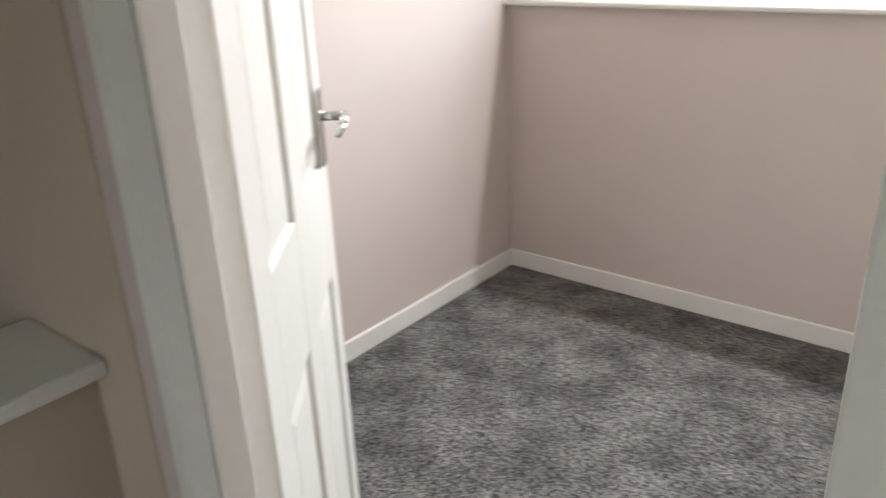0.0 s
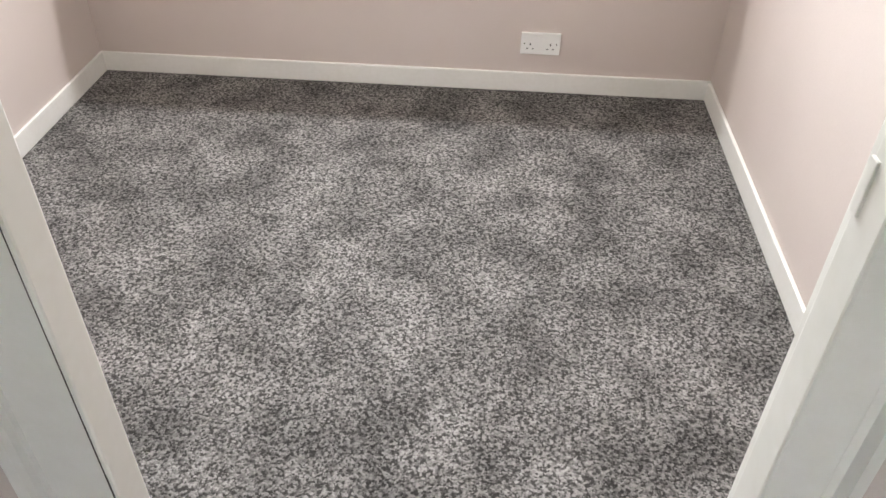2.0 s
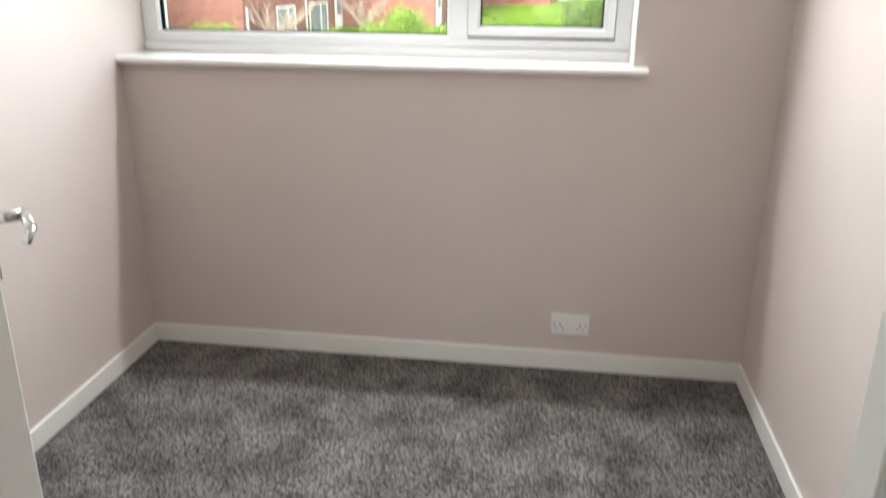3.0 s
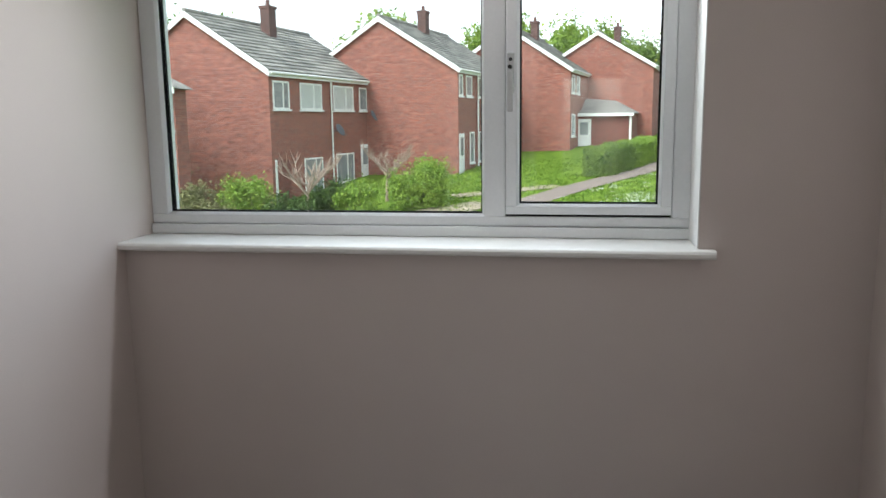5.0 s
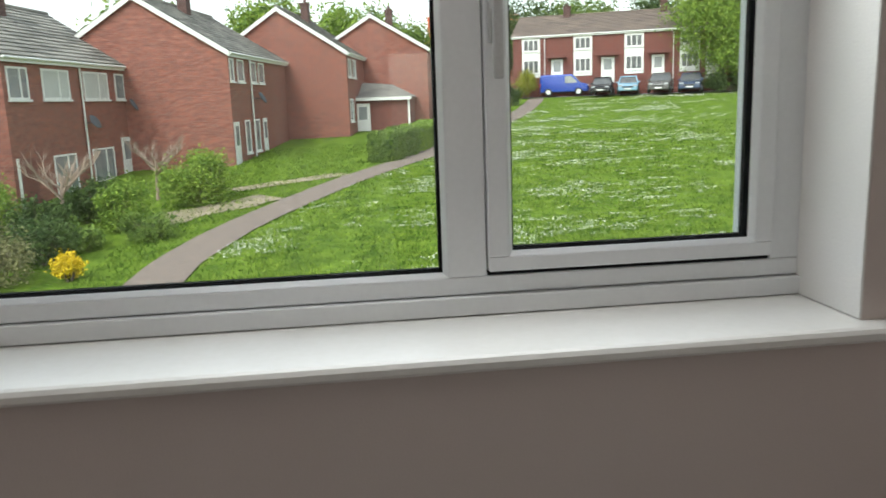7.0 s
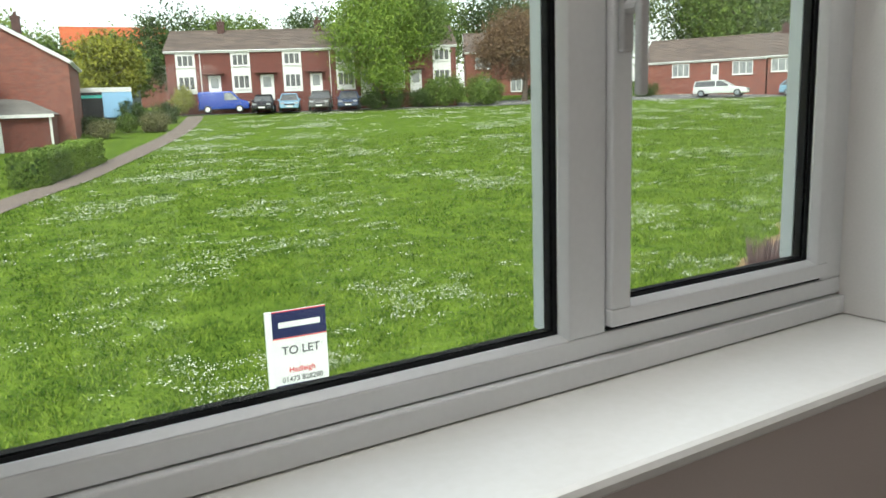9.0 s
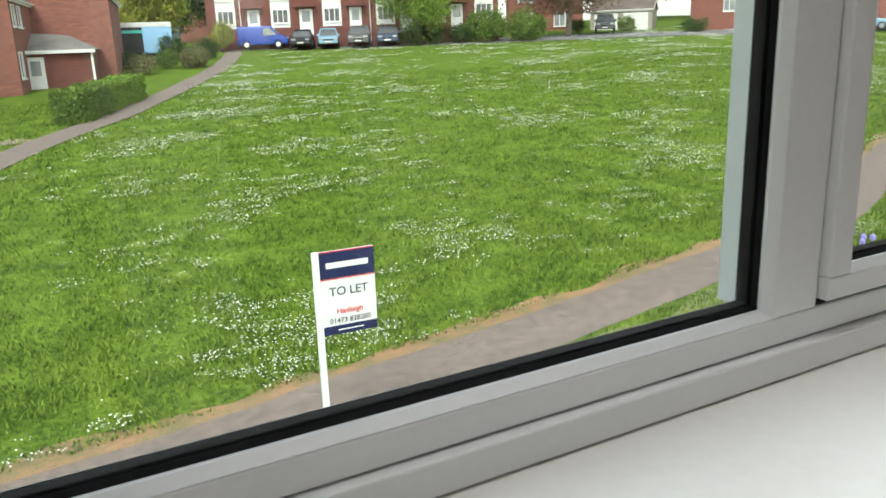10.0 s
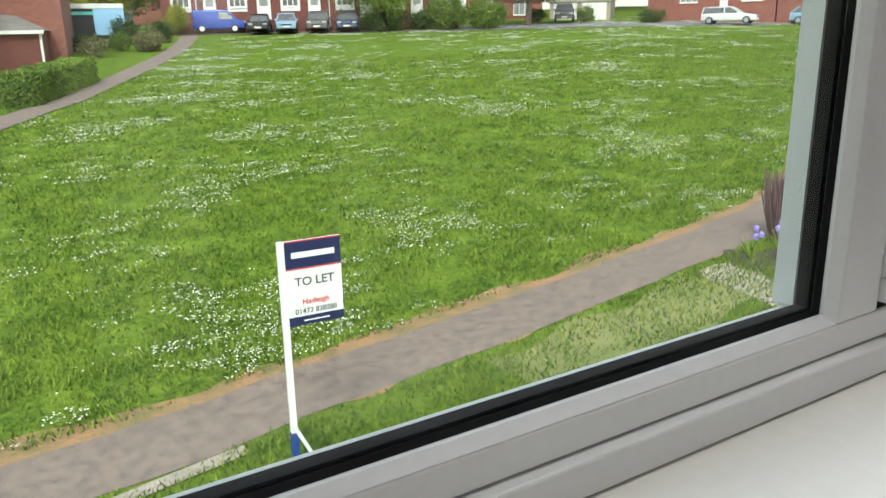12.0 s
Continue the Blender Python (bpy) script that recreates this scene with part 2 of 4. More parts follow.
# ---- building helpers ----
def box(bm, x0, x1, y0, y1, z0, z1, bevel=0.0):
    r = bmesh.ops.create_cube(bm, size=1.0)
    for v in r["verts"]:
        v.co = Vector(((x0 + x1) / 2 + v.co.x * (x1 - x0), (y0 + y1) / 2 + v.co.y * (y1 - y0), (z0 + z1) / 2 + v.co.z * (z1 - z0)))
    if bevel:
        edges = {e for v in r["verts"] for e in v.link_edges}
        bmesh.ops.bevel(bm, geom=list(edges), offset=bevel, segments=2, affect="EDGES", profile=0.5)
    return bm


def bbox(*a, bevel=0.0):
    return box(bmesh.new(), *a, bevel=bevel)


def prism(bm, pts, y0, y1):
    """Closed polygon of (x, z) points pushed from y0 to y1."""
    a = [bm.verts.new((x, y0, z)) for x, z in pts]
    b = [bm.verts.new((x, y1, z)) for x, z in pts]
    bm.faces.new(a)
    bm.faces.new(b[::-1])
    for i in range(len(pts)):
        j = (i + 1) % len(pts)
        bm.faces.new((a[j], a[i], b[i], b[j]))
    bmesh.ops.recalc_face_normals(bm, faces=bm.faces[:])
    return bm


def rod(bm, p, q, r0, r1=None, seg=10):
    p, q = Vector(p), Vector(q)
    d = q - p
    made = bmesh.ops.create_cone(bm, cap_ends=True, segments=seg, radius1=r0, radius2=r0 if r1 is None else r1, depth=d.length)
    m = Matrix.Translation((p + q) / 2) @ d.to_track_quat("Z", "Y").to_matrix().to_4x4()
    bmesh.ops.transform(bm, matrix=m, verts=made["verts"])
    return bm


def part(name, bm, material, parent=None, label="", smooth=False):
    me = bpy.data.meshes.new(name)
    bm.to_mesh(me)
    bm.free()
    me.materials.append(material)
    if smooth:
        for p in me.polygons:
            p.use_smooth = True
    ob = new(name, me)
    if parent:
        ob.parent = parent
    if label:
        ob["label"] = label
    return ob


def raw(name, verts, faces, material, parent=None):
    me = bpy.data.meshes.new(name)
    me.from_pydata(verts, [], faces)
    me.materials.append(material)
    ob = new(name, me)
    if parent:
        ob.parent = parent
    return ob


def structure(name, bm, material, label, category):
    return tagged(part(name, bm, material), label, category, kind="structure")


def empty(name, m, label, category, group="", kind=""):
    ob = new(name)
    ob.matrix_world = m
    return tagged(ob, label, category, group, kind)


# ---- the room ----
W, D, H, T = 2.39, 2.28, 2.36, 0.30
XL, XR, DOORH = 1.175, 1.85, 2.0
NL, NR = 1.263, 1.803  # clear opening between the stops on the landing side
WX1, WZ0, WZ1 = 1.889, 1.184, 2.2
structure("floor", bbox(-0.1, 3.2, -4.6, 0.02, -0.12, 0.0), CARPET, "speckled dark grey carpet with a cut pile", "floor")
wn = bmesh.new()
box(wn, -0.1, WX1, 0, T, -0.12, WZ0 - 0.028)
box(wn, WX1, W + 0.1, 0, T, -0.12, H)
box(wn, -0.1, WX1, 0, T, WZ1, H)
box(wn, -0.1, -0.001, 0, T, WZ0 - 0.028, WZ1)
structure("wall_north", wn, WALL, "pale pink painted wall under a wide window", "wall")
structure("wall_west", bbox(-0.1, 0, -D - 0.1, 0, -0.0, H), WALL, "pale pink painted side wall", "wall")
structure("wall_east", bbox(W, W + 0.1, -D, 0, -0.0, H), WALL, "pale pink painted side wall", "wall")
ws = bmesh.new()
box(ws, 0.0, XL - 0.03, -D - 0.1, -D, 0, H)
box(ws, XR + 0.03, 3.1, -D - 0.1, -D, 0, H)
box(ws, XL - 0.03, XR + 0.03, -D - 0.1, -D, DOORH + 0.03, H)
structure("wall_south", ws, WALL, "painted wall with the doorway", "wall")
structure("ceiling", bbox(-0.1, 3.2, -4.6, T, H, H + 0.1), CEIL, "plain white painted ceiling", "ceiling")


def skirting(name, x0, x1, y0, y1):
    bm = bbox(x0, x1, y0, y1, 0.0, 0.08, bevel=0.004)
    return structure(name, bm, GLOSS, "low white gloss painted skirting board", "skirting")


S = 0.013
skirting("baseboard_north", 0, W, -S, -0.0005)
skirting("baseboard_west", 0.0005, S, -D + 0.0, -S)
skirting("baseboard_east", W - S, W - 0.0005, -D + 0.0, -S)
skirting("baseboard_south_1", S, XL - 0.08, -D + 0.0005, -D + S)
skirting("baseboard_south_2", XR + 0.08, W - S, -D + 0.0005, -D + S)

# hall behind: boxed stair parapet with a white capping, side walls, an added opening for daylight
structure("hall_wall_west", bbox(-0.1, 0.0, -4.6, -D - 0.1, 0, H), HALLWALL, "beige painted stairwell wall", "wall")
structure("hall_wall_east", bbox(3.1, 3.2, -4.6, -D, 0, H), HALLWALL, "beige painted hall wall", "wall")
# unseen end wall; its opening is added and sized to brighten the hall
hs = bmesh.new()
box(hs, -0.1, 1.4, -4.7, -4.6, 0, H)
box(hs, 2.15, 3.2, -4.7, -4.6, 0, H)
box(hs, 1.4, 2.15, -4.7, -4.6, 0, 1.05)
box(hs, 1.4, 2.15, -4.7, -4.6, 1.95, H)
structure("hall_wall_south", hs, HALLWALL, "unseen beige landing wall with an opening added to let in daylight", "wall")
hf = bmesh.new()
box(hf, 0.0, XL - 0.085, -D - 0.104, -D - 0.1, 0, H)
structure("hall_lining", hf, HALLWALL, "beige painted landing side of the door wall", "wall")
structure("stair_parapet", bbox(0.86, 0.98, -4.6, -D - 0.104, 0, 0.958), HALLWALL, "beige painted boxed stair parapet", "wall")
structure("parapet_capping", bbox(0.82, 1.02, -4.6, -D - 0.104, 0.958, 0.982, bevel=0.006), GLOSS, "white painted capping board on the parapet", "trim")

# door lining with stops, architraves, strike plate
dl = empty("door_frame", Matrix(), "white painted door lining with moulded architrave", "door frame", kind="structure")
y0, y1 = -D - 0.11, -D + 0.006
for nm, xa, xb in (("jamb", XL - 0.03, XL), ("jamb", XR, XR + 0.03)):
    part(nm, bbox(xa, xb, y0, y1, 0, DOORH, bevel=0.002), GLOSS, dl)
part("head", bbox(XL - 0.03, XR + 0.03, y0, y1, DOORH, DOORH + 0.03, bevel=0.002), GLOSS, dl)
for xa, xb in ((XL, NL), (NR, XR)):
    part("door_stop", bbox(xa, xb, -D - 0.128, -D - 0.087, 0, DOORH, bevel=0.003), GLOSS, dl)
part("door_stop", bbox(NL, NR, -D - 0.128, -D - 0.087, DOORH - 0.03, DOORH - 0.001, bevel=0.003), GLOSS, dl)


def architrave(x, sign, yf, out):
    """Moulded strip: stepped section along z; out is the side that it faces."""
    pts = [(0, 0), (0.068, 0), (0.068, 0.018), (0.056, 0.020), (0.050, 0.014), (0.018, 0.011), (0.012, 0.014), (0.0, 0.008)]
    bm = bmesh.new()
    a = [bm.verts.new((x + sign * u, yf + out * v, 0)) for u, v in pts]
    b = [bm.verts.new((x + sign * u, yf + out * v, DOORH + 0.07)) for u, v in pts]
    bm.faces.new(a), bm.faces.new(b)
    for i in range(len(pts)):
        j = (i + 1) % len(pts)
        bm.faces.new((a[i], a[j], b[j], b[i]))
    bmesh.ops.recalc_face_normals(bm, faces=bm.faces[:])
    return bm


for yf, out, xa, xb in ((-D - 0.1045, -1, NL + 0.005, NR - 0.005), (-D + 0.0005, 1, XL, XR)):
    xa, xb = (xa - 0.012, xb + 0.012)
    part("architrave", architrave(xa, -1, yf, out * 1.35 if out < 0 else out), GLOSS, dl)
    part("architrave", architrave(xb, 1, yf, out * 1.35 if out < 0 else out), GLOSS, dl)
    ya, yb = sorted((yf, yf + out * 0.018))
    part("architrave", bbox(xa, xb, ya, yb, DOORH + 0.004, DOORH + 0.07, bevel=0.004), GLOSS, dl)
jb = bmesh.new()
for i in range(60):
    z, w_ = 0.03 + i * 0.033, 0.0004 + 0.0013 * abs(noise.noise((i * 0.9, 1.2, 2.0)))
    box(jb, NL - 0.0045, NL - 0.0045 + w_, -D - 0.1288, -D - 0.127, z, z + 0.0325)
part("joint_crack", jb, SCREED, dl, "dark cracked paint joint")
part("strike_plate", bbox(NR - 0.0022, NR + 0.001, -D - 0.098, -D - 0.088, 1.115, 1.155, bevel=0.001), GLOSS, dl, "small painted strike plate")

# the panelled door, standing open
LEAFW, LEAFT = 0.645, 0.036
hinge = Vector((XL + 0.002, -D + 0.006, 0))
turn = math.atan2(0.474, -0.388)
door = empty("door_1", Matrix.Translation(hinge) @ Matrix.Rotation(turn, 4, "Z"), "white panelled door standing open into the room", "door", kind="structure")
zt = DOORH - 0.004
SPANS = ((0.093, 0.285), (0.382, 0.575))
cols = ((0.0, 0.093), (0.285, 0.382), (0.575, LEAFW))
rows_z = ((0.008, 0.2), (0.83, 1.05), (1.86, zt))
for a, b in cols:
    part("stile", bbox(a, b, 0.0, LEAFT, 0.008, zt, bevel=0.0025), GLOSS, door)
for a, b in rows_z:
    for c, d in SPANS:
        part("rail", bbox(c, d, 0.0005, LEAFT - 0.0005, a, b, bevel=0.0025), GLOSS, door)


def raised_panel(x0, x1, z0, z1):
    bm = bmesh.new()
    for yy, ym in ((0.010, 0.003), (LEAFT - 0.010, LEAFT - 0.003)):
        o = [bm.verts.new(v) for v in ((x0, yy, z0), (x1, yy, z0), (x1, yy, z1), (x0, yy, z1))]
        k = 0.035
        i = [bm.verts.new(v) for v in ((x0 + k, ym, z0 + k), (x1 - k, ym, z0 + k), (x1 - k, ym, z1 - k), (x0 + k, ym, z1 - k))]
        bm.faces.new(i)
        for q in range(4):
            bm.faces.new((o[q], o[(q + 1) % 4], i[(q + 1) % 4], i[q]))
    bmesh.ops.recalc_face_normals(bm, faces=bm.faces[:])
    return bm


for (_, z0), (z1, _) in zip(rows_z, rows_z[1:]):
    for c, d in SPANS:
        part("panel", raised_panel(c, d, z0, z1), GLOSS, door)
for side in (0, 1):
    ys = -1 if side == 0 else 1
    yb = 0.0 if side == 0 else LEAFT
    ya, yc = sorted((yb, yb + ys * 0.008))
    plate = part("handle_plate", bbox(LEAFW - 0.075, LEAFW - 0.035, ya, yc, 1.05, 1.19, bevel=0.003), CHROME, door, "chrome lever handle plate")
    lv = bmesh.new()
    rod(lv, (LEAFW - 0.055, yb, 1.14), (LEAFW - 0.055, yb + ys * 0.05, 1.14), 0.009)
    rod(lv, (LEAFW - 0.050, yb + ys * 0.05, 1.14), (LEAFW - 0.135, yb + ys * 0.055, 1.142), 0.009, 0.007)
    rod(lv, (LEAFW - 0.135, yb + ys * 0.055, 1.142), (LEAFW - 0.15, yb + ys * 0.045, 1.125), 0.007, 0.006)
    part("lever", lv, CHROME, plate, smooth=True)
for z in (1.8,):
    hb = bmesh.new()
    rod(hb, (-0.004, LEAFT / 2 - 0.018, z - 0.045), (-0.004, LEAFT / 2 - 0.018, z + 0.045), 0.006)
    part("hinge", hb, GLOSS, door)

# double socket on the window wall
sock = empty("double_socket", Matrix.Translation((1.732, -0.0, 0.197)), "white plastic double switched socket on the wall", "socket")
part("face_plate", bbox(-0.0735, 0.0735, -0.0095, -0.0, -0.043, 0.043, bevel=0.003), PLASTIC, sock)
for cx in (-0.038, 0.038):
    for dx, dz, w_, h_ in ((0, -0.002, 0.004, 0.009), (-0.011, -0.02, 0.0075, 0.0035), (0.011, -0.02, 0.0075, 0.0035)):
        part("pin_slot", bbox(cx + dx - w_ / 2, cx + dx + w_ / 2, -0.0102, -0.0096, dz - h_ / 2, dz + h_ / 2), DARK, sock)
for cx in (-0.012, 0.012):
    part("rocker_switch", bbox(cx - 0.006, cx + 0.006, -0.0125, -0.0095, 0.008, 0.03, bevel=0.001), PLASTIC, sock)
for cx in (-0.06, 0.06):
    sc = bmesh.new()
    rod(sc, (cx, -0.009, 0.0), (cx, -0.0105, 0.0), 0.003)
    part("screw", sc, CHROME, sock)

# ---- the window ----
FY = 0.19
win = empty("window_1", Matrix(), "white plastic double-glazed window with one opening casement", "window", kind="structure")
part("frame_member", bbox(0.0005, WX1 - 0.0005, FY - 0.012, FY + 0.07, WZ0, 1.2185, bevel=0.003), UPVC, win)
part("frame_member", bbox(0.0005, WX1 - 0.0005, FY, FY + 0.07, 1.2205, 1.253, bevel=0.003), UPVC, win)
part("frame_member", bbox(0.0005, WX1 - 0.0005, FY, FY + 0.07, WZ1 - 0.06, WZ1, bevel=0.003), UPVC, win)
part("frame_member", bbox(0.0005, 0.062, FY, FY + 0.07, 1.253, WZ1 - 0.06, bevel=0.003), UPVC, win)
part("mullion", bbox(1.217, 1.288, FY, FY + 0.07, 1.253, WZ1 - 0.06, bevel=0.003), UPVC, win)
part("frame_member", bbox(1.829, WX1 - 0.0005, FY, FY + 0.07, 1.253, WZ1 - 0.06, bevel=0.003), UPVC, win)


def bead(x0, x1, z0, z1, yf, yg, w_, material, nm, parent, thick=0.012):
    """Four sloped strips round a pane: outer edge at yf, inner edge at yg deeper in."""
    o = [(x0, z0), (x1, z0), (x1, z1), (x0, z1)]
    i = [(x0 + w_, z0 + w_), (x1 - w_, z0 + w_), (x1 - w_, z1 - w_), (x0 + w_, z1 - w_)]
    for q in range(1 if nm == "outer_rebate" else 0, 4):
        r = (q + 1) % 4
        bm = bmesh.new()
        f1 = [bm.verts.new((o[q][0], yf, o[q][1])), bm.verts.new((o[r][0], yf, o[r][1])), bm.verts.new((i[r][0], yg, i[r][1])), bm.verts.new((i[q][0], yg, i[q][1]))]
        f2 = [bm.verts.new((v.co.x, yg + thick, v.co.z)) for v in f1]
        bm.faces.new(f1), bm.faces.new(f2[::-1])
        for k in range(4):
            bm.faces.new((f1[(k + 1) % 4], f1[k], f2[k], f2[(k + 1) % 4]))
        bmesh.ops.recalc_face_normals(bm, faces=bm.faces[:])
        part(nm, bm, material, parent)


GZ1 = WZ1 - 0.06
bead(0.062, 1.217, 1.253, GZ1, FY + 0.001, FY + 0.012, 0.008, UPVC, "glazing_bead", win, 0.004)
bead(0.070, 1.209, 1.261, GZ1 - 0.008, FY + 0.0165, FY + 0.0215, 0.004, UPVCD, "gasket", win, 0.001)
bead(0.068, 1.211, 1.259, GZ1 - 0.006, FY + 0.027, FY + 0.0275, 0.007, UPVCD, "spacer_bar", win, 0.014)
bead(0.066, 1.213, 1.257, GZ1 - 0.004, FY + 0.0465, FY + 0.047, 0.004, UPVC, "outer_rebate", win, 0.0245)
for yy in (0.023, 0.043):
    p = part("pane", bbox(0.066, 1.213, FY + yy, FY + yy + 0.003, 1.257, GZ1 - 0.004), GLASS, win, "clear glass pane")
    p.visible_shadow = False
SF = FY - 0.012
part("sash_member", bbox(1.290, 1.827, SF, SF + 0.07, 1.262, 1.289, bevel=0.003), UPVC, win)
part("sash_member", bbox(1.290, 1.827, SF, SF + 0.07, GZ1 - 0.039, GZ1 - 0.004, bevel=0.003), UPVC, win)
part("sash_member", bbox(1.290, 1.327, SF, SF + 0.07, 1.289, GZ1 - 0.039, bevel=0.003), UPVC, win)
part("sash_member", bbox(1.793, 1.827, SF, SF + 0.07, 1.289, GZ1 - 0.039, bevel=0.003), UPVC, win)
part("sash_gap", bbox(1.289, 1.828, FY + 0.004, FY + 0.03, 1.2535, 1.2615), UPVCD, win)
bead(1.327, 1.793, 1.289, GZ1 - 0.039, SF + 0.001, SF + 0.012, 0.008, UPVC, "glazing_bead", win, 0.004)
bead(1.335, 1.785, 1.297, GZ1 - 0.047, SF + 0.0165, SF + 0.0215, 0.004, UPVCD, "gasket", win, 0.001)
bead(1.333, 1.787, 1.295, GZ1 - 0.045, SF + 0.027, SF + 0.0275, 0.007, UPVCD, "spacer_bar", win, 0.014)
bead(1.331, 1.789, 1.293, GZ1 - 0.043, SF + 0.0465, SF + 0.047, 0.004, UPVC, "outer_rebate", win, 0.0245)
for yy in (0.023, 0.043):
    p = part("pane", bbox(1.331, 1.789, SF + yy, SF + yy + 0.003, 1.293, GZ1 - 0.043), GLASS, win, "clear glass pane")
    p.visible_shadow = False
hp = part("window_handle", bbox(1.296, 1.318, SF - 0.012, SF, 1.66, 1.79, bevel=0.004), GREYMETAL, win, "grey metal window handle with lock button")
hl = bmesh.new()
rod(hl, (1.307, SF - 0.01, 1.72), (1.307, SF - 0.032, 1.72), 0.010)
box(hl, 1.298, 1.316, SF - 0.042, SF - 0.030, 1.60, 1.73, bevel=0.004)
part("lever", hl, GREYMETAL, hp)
lk = bmesh.new()
rod(lk, (1.307, SF - 0.012, 1.768), (1.307, SF - 0.0145, 1.768), 0.006)
rod(lk, (1.307, SF - 0.012, 1.743), (1.307, SF - 0.046, 1.743), 0.0065)
part("lock_button", lk, DARK, hp)
sill = bmesh.new()
pts = [(FY + 0.0, WZ0 - 0.002), (-0.036, WZ0 - 0.002), (-0.043, WZ0 - 0.005), (-0.047, WZ0 - 0.012), (-0.046, WZ0 - 0.022), (-0.04, WZ0 - 0.028), (FY, WZ0 - 0.028)]
for xa, xb, ymax in ((0.0008, WX1, FY),):
    a = [sill.verts.new((xa, y, z)) for y, z in pts]
    b = [sill.verts.new((xb, y, z)) for y, z in pts]
    sill.faces.new(a), sill.faces.new(b[::-1])
    for i in range(len(pts)):
        j = (i + 1) % len(pts)
        sill.faces.new((a[i], a[j], b[j], b[i]))
horn = [(-0.0005, WZ0 - 0.002)] + pts[1:6] + [(-0.0005, WZ0 - 0.028)]
a = [sill.verts.new((WX1, y, z)) for y, z in horn]
b = [sill.verts.new((WX1 + 0.046, y * 0.96, z)) for y, z in horn]
sill.faces.new(a), sill.faces.new(b[::-1])
for i in range(len(horn)):
    j = (i + 1) % len(horn)
    sill.faces.new((a[i], a[j], b[j], b[i]))
bmesh.ops.recalc_face_normals(sill, faces=sill.faces[:])
structure("window_sill", sill, GLOSS, "white gloss window board with a rounded nosing", "window sill")
# ceiling white instead of wall pink: the reveal's bright light is in its colour
rv = bmesh.new()
box(rv, WX1 - 0.004, WX1 - 0.0004, 0.001, FY, WZ0, WZ1)
structure("window_reveal", rv, CEIL, "plaster window reveal, coloured paler to read as brightly lit", "trim")
structure("outer_sill", bbox(-0.05, WX1 + 0.05, FY + 0.07, T + 0.05, WZ0 - 0.03, WZ0 + 0.0, bevel=0.004), UPVC, "white plastic outer window sill", "window sill")

# ---- outdoors ----
def gz(x, y):
    """Height of the ground: a green that rises away from the house."""
    return -2.95 + 0.062 * min(y, 80.0) + 0.028 * max(min(x, 80.0), -40.0)


xs = [-900, -300, -120] + [-60 + 4 * i for i in range(46)] + [180, 400, 900]
ys = [-60, -20, 0.31] + [3 * i for i in range(1, 42)] + [180, 400, 1200]
gv = [(x, y, gz(x, y) + (0.022 * noise.noise((x * 0.13, y * 0.13, 0)) if 12 < y < 60 else 0)) for y in ys for x in xs]
nx = len(xs)
gf = [(j * nx + i, j * nx + i + 1, (j + 1) * nx + i + 1, (j + 1) * nx + i) for j in range(len(ys) - 1) for i in range(nx - 1)]
tagged(raw("ground", gv, gf, GRASS), "wide green lawn dotted with daisies", "lawn", kind="structure")


def smooth_line(pts, n):
    """Even points on a curve through the given ones."""
    out = []
    for i in range(len(pts) - 1):
        p0, p1, p2, p3 = (Vector(pts[max(0, min(len(pts) - 1, i + k))]) for k in (-1, 0, 1, 2))
        for k in range(n):
            t = k / n
            out.append(0.5 * (2 * p1 + (p2 - p0) * t + (2 * p0 - 5 * p1 + 4 * p2 - p3) * t * t + (3 * p1 - p0 - 3 * p2 + p3) * t ** 3))
    out.append(Vector(pts[-1]))
    return out


def ribbon(name, pts, width, material, lift, label, category, ragged=0.0):
    line = smooth_line(pts, 14)
    v, f = [], []
    for i, p in enumerate(line):
        d = (line[min(i + 1, len(line) - 1)] - line[max(i - 1, 0)]).normalized()
        nrm = Vector((-d.y, d.x))
        for k in (-1, -0.5, 0, 0.5, 1):
            w = width * (0.5 + ragged * noise.noise((p.x * 0.9, p.y * 0.9, k * 3.0)))
            q = p + nrm * w * k
            v.append((q.x, q.y, gz(q.x, q.y) + 0.006 + 0.026 * max(0.0, min(1.0, (q.y - 10) / 2.5)) + lift * (1 if abs(k) < 1 else 0.2)))
    for i in range(len(line) - 1):
        for k in range(4):
            f.append((i * 5 + k, i * 5 + k + 1, i * 5 + k + 6, i * 5 + k + 5))
    return tagged(raw(name, v, f, material), label, category, kind="structure")


FRONT = [(-16, 6.6), (-8, 6.9), (0, 7.25), (1.7, 7.31), (3.4, 7.56), (5.6, 7.76), (8, 8.06), (10.5, 8.42), (12, 8.66), (15, 9.4), (22, 12.4), (34, 17)]
LEFTP = [(-3.6, 7.2), (-3.4, 11), (-3.25, 15.6), (-2.95, 18), (-1.9, 21.5), (0.6, 27.0), (2.3, 30), (4.4, 33.4), (6.1, 36.9), (7.8, 40.3), (12.1, 49.8), (15.2, 58.3), (17, 64)]
ribbon("verge_dry_edge", [(x, y + 0.16) for x, y in FRONT], 1.25, DRYGRASS, 0.010, "dead orange grass along the path edge", "verge", 0.3)
ribbon("path_front", FRONT, 1.1, PATHM, 0.022, "worn grey-brown tarmac footpath", "path", 0.035)
ribbon("path_left", LEFTP, 1.3, PATHM, 0.016, "worn grey-brown tarmac footpath across the green", "path", 0.03)
ribbon("parking_road", [(2, 72.5), (14, 69.5), (22, 66), (30, 62), (40, 57), (52, 52.5), (66, 44), (80, 34)], 6.0, ROADM, 0.02, "grey tarmac road and parking bays", "road")
ribbon("driveway", [(9, 58), (11, 66), (13, 76), (14, 90)], 4.5, ROADM, 0.03, "grey tarmac drive towards the garages", "road")
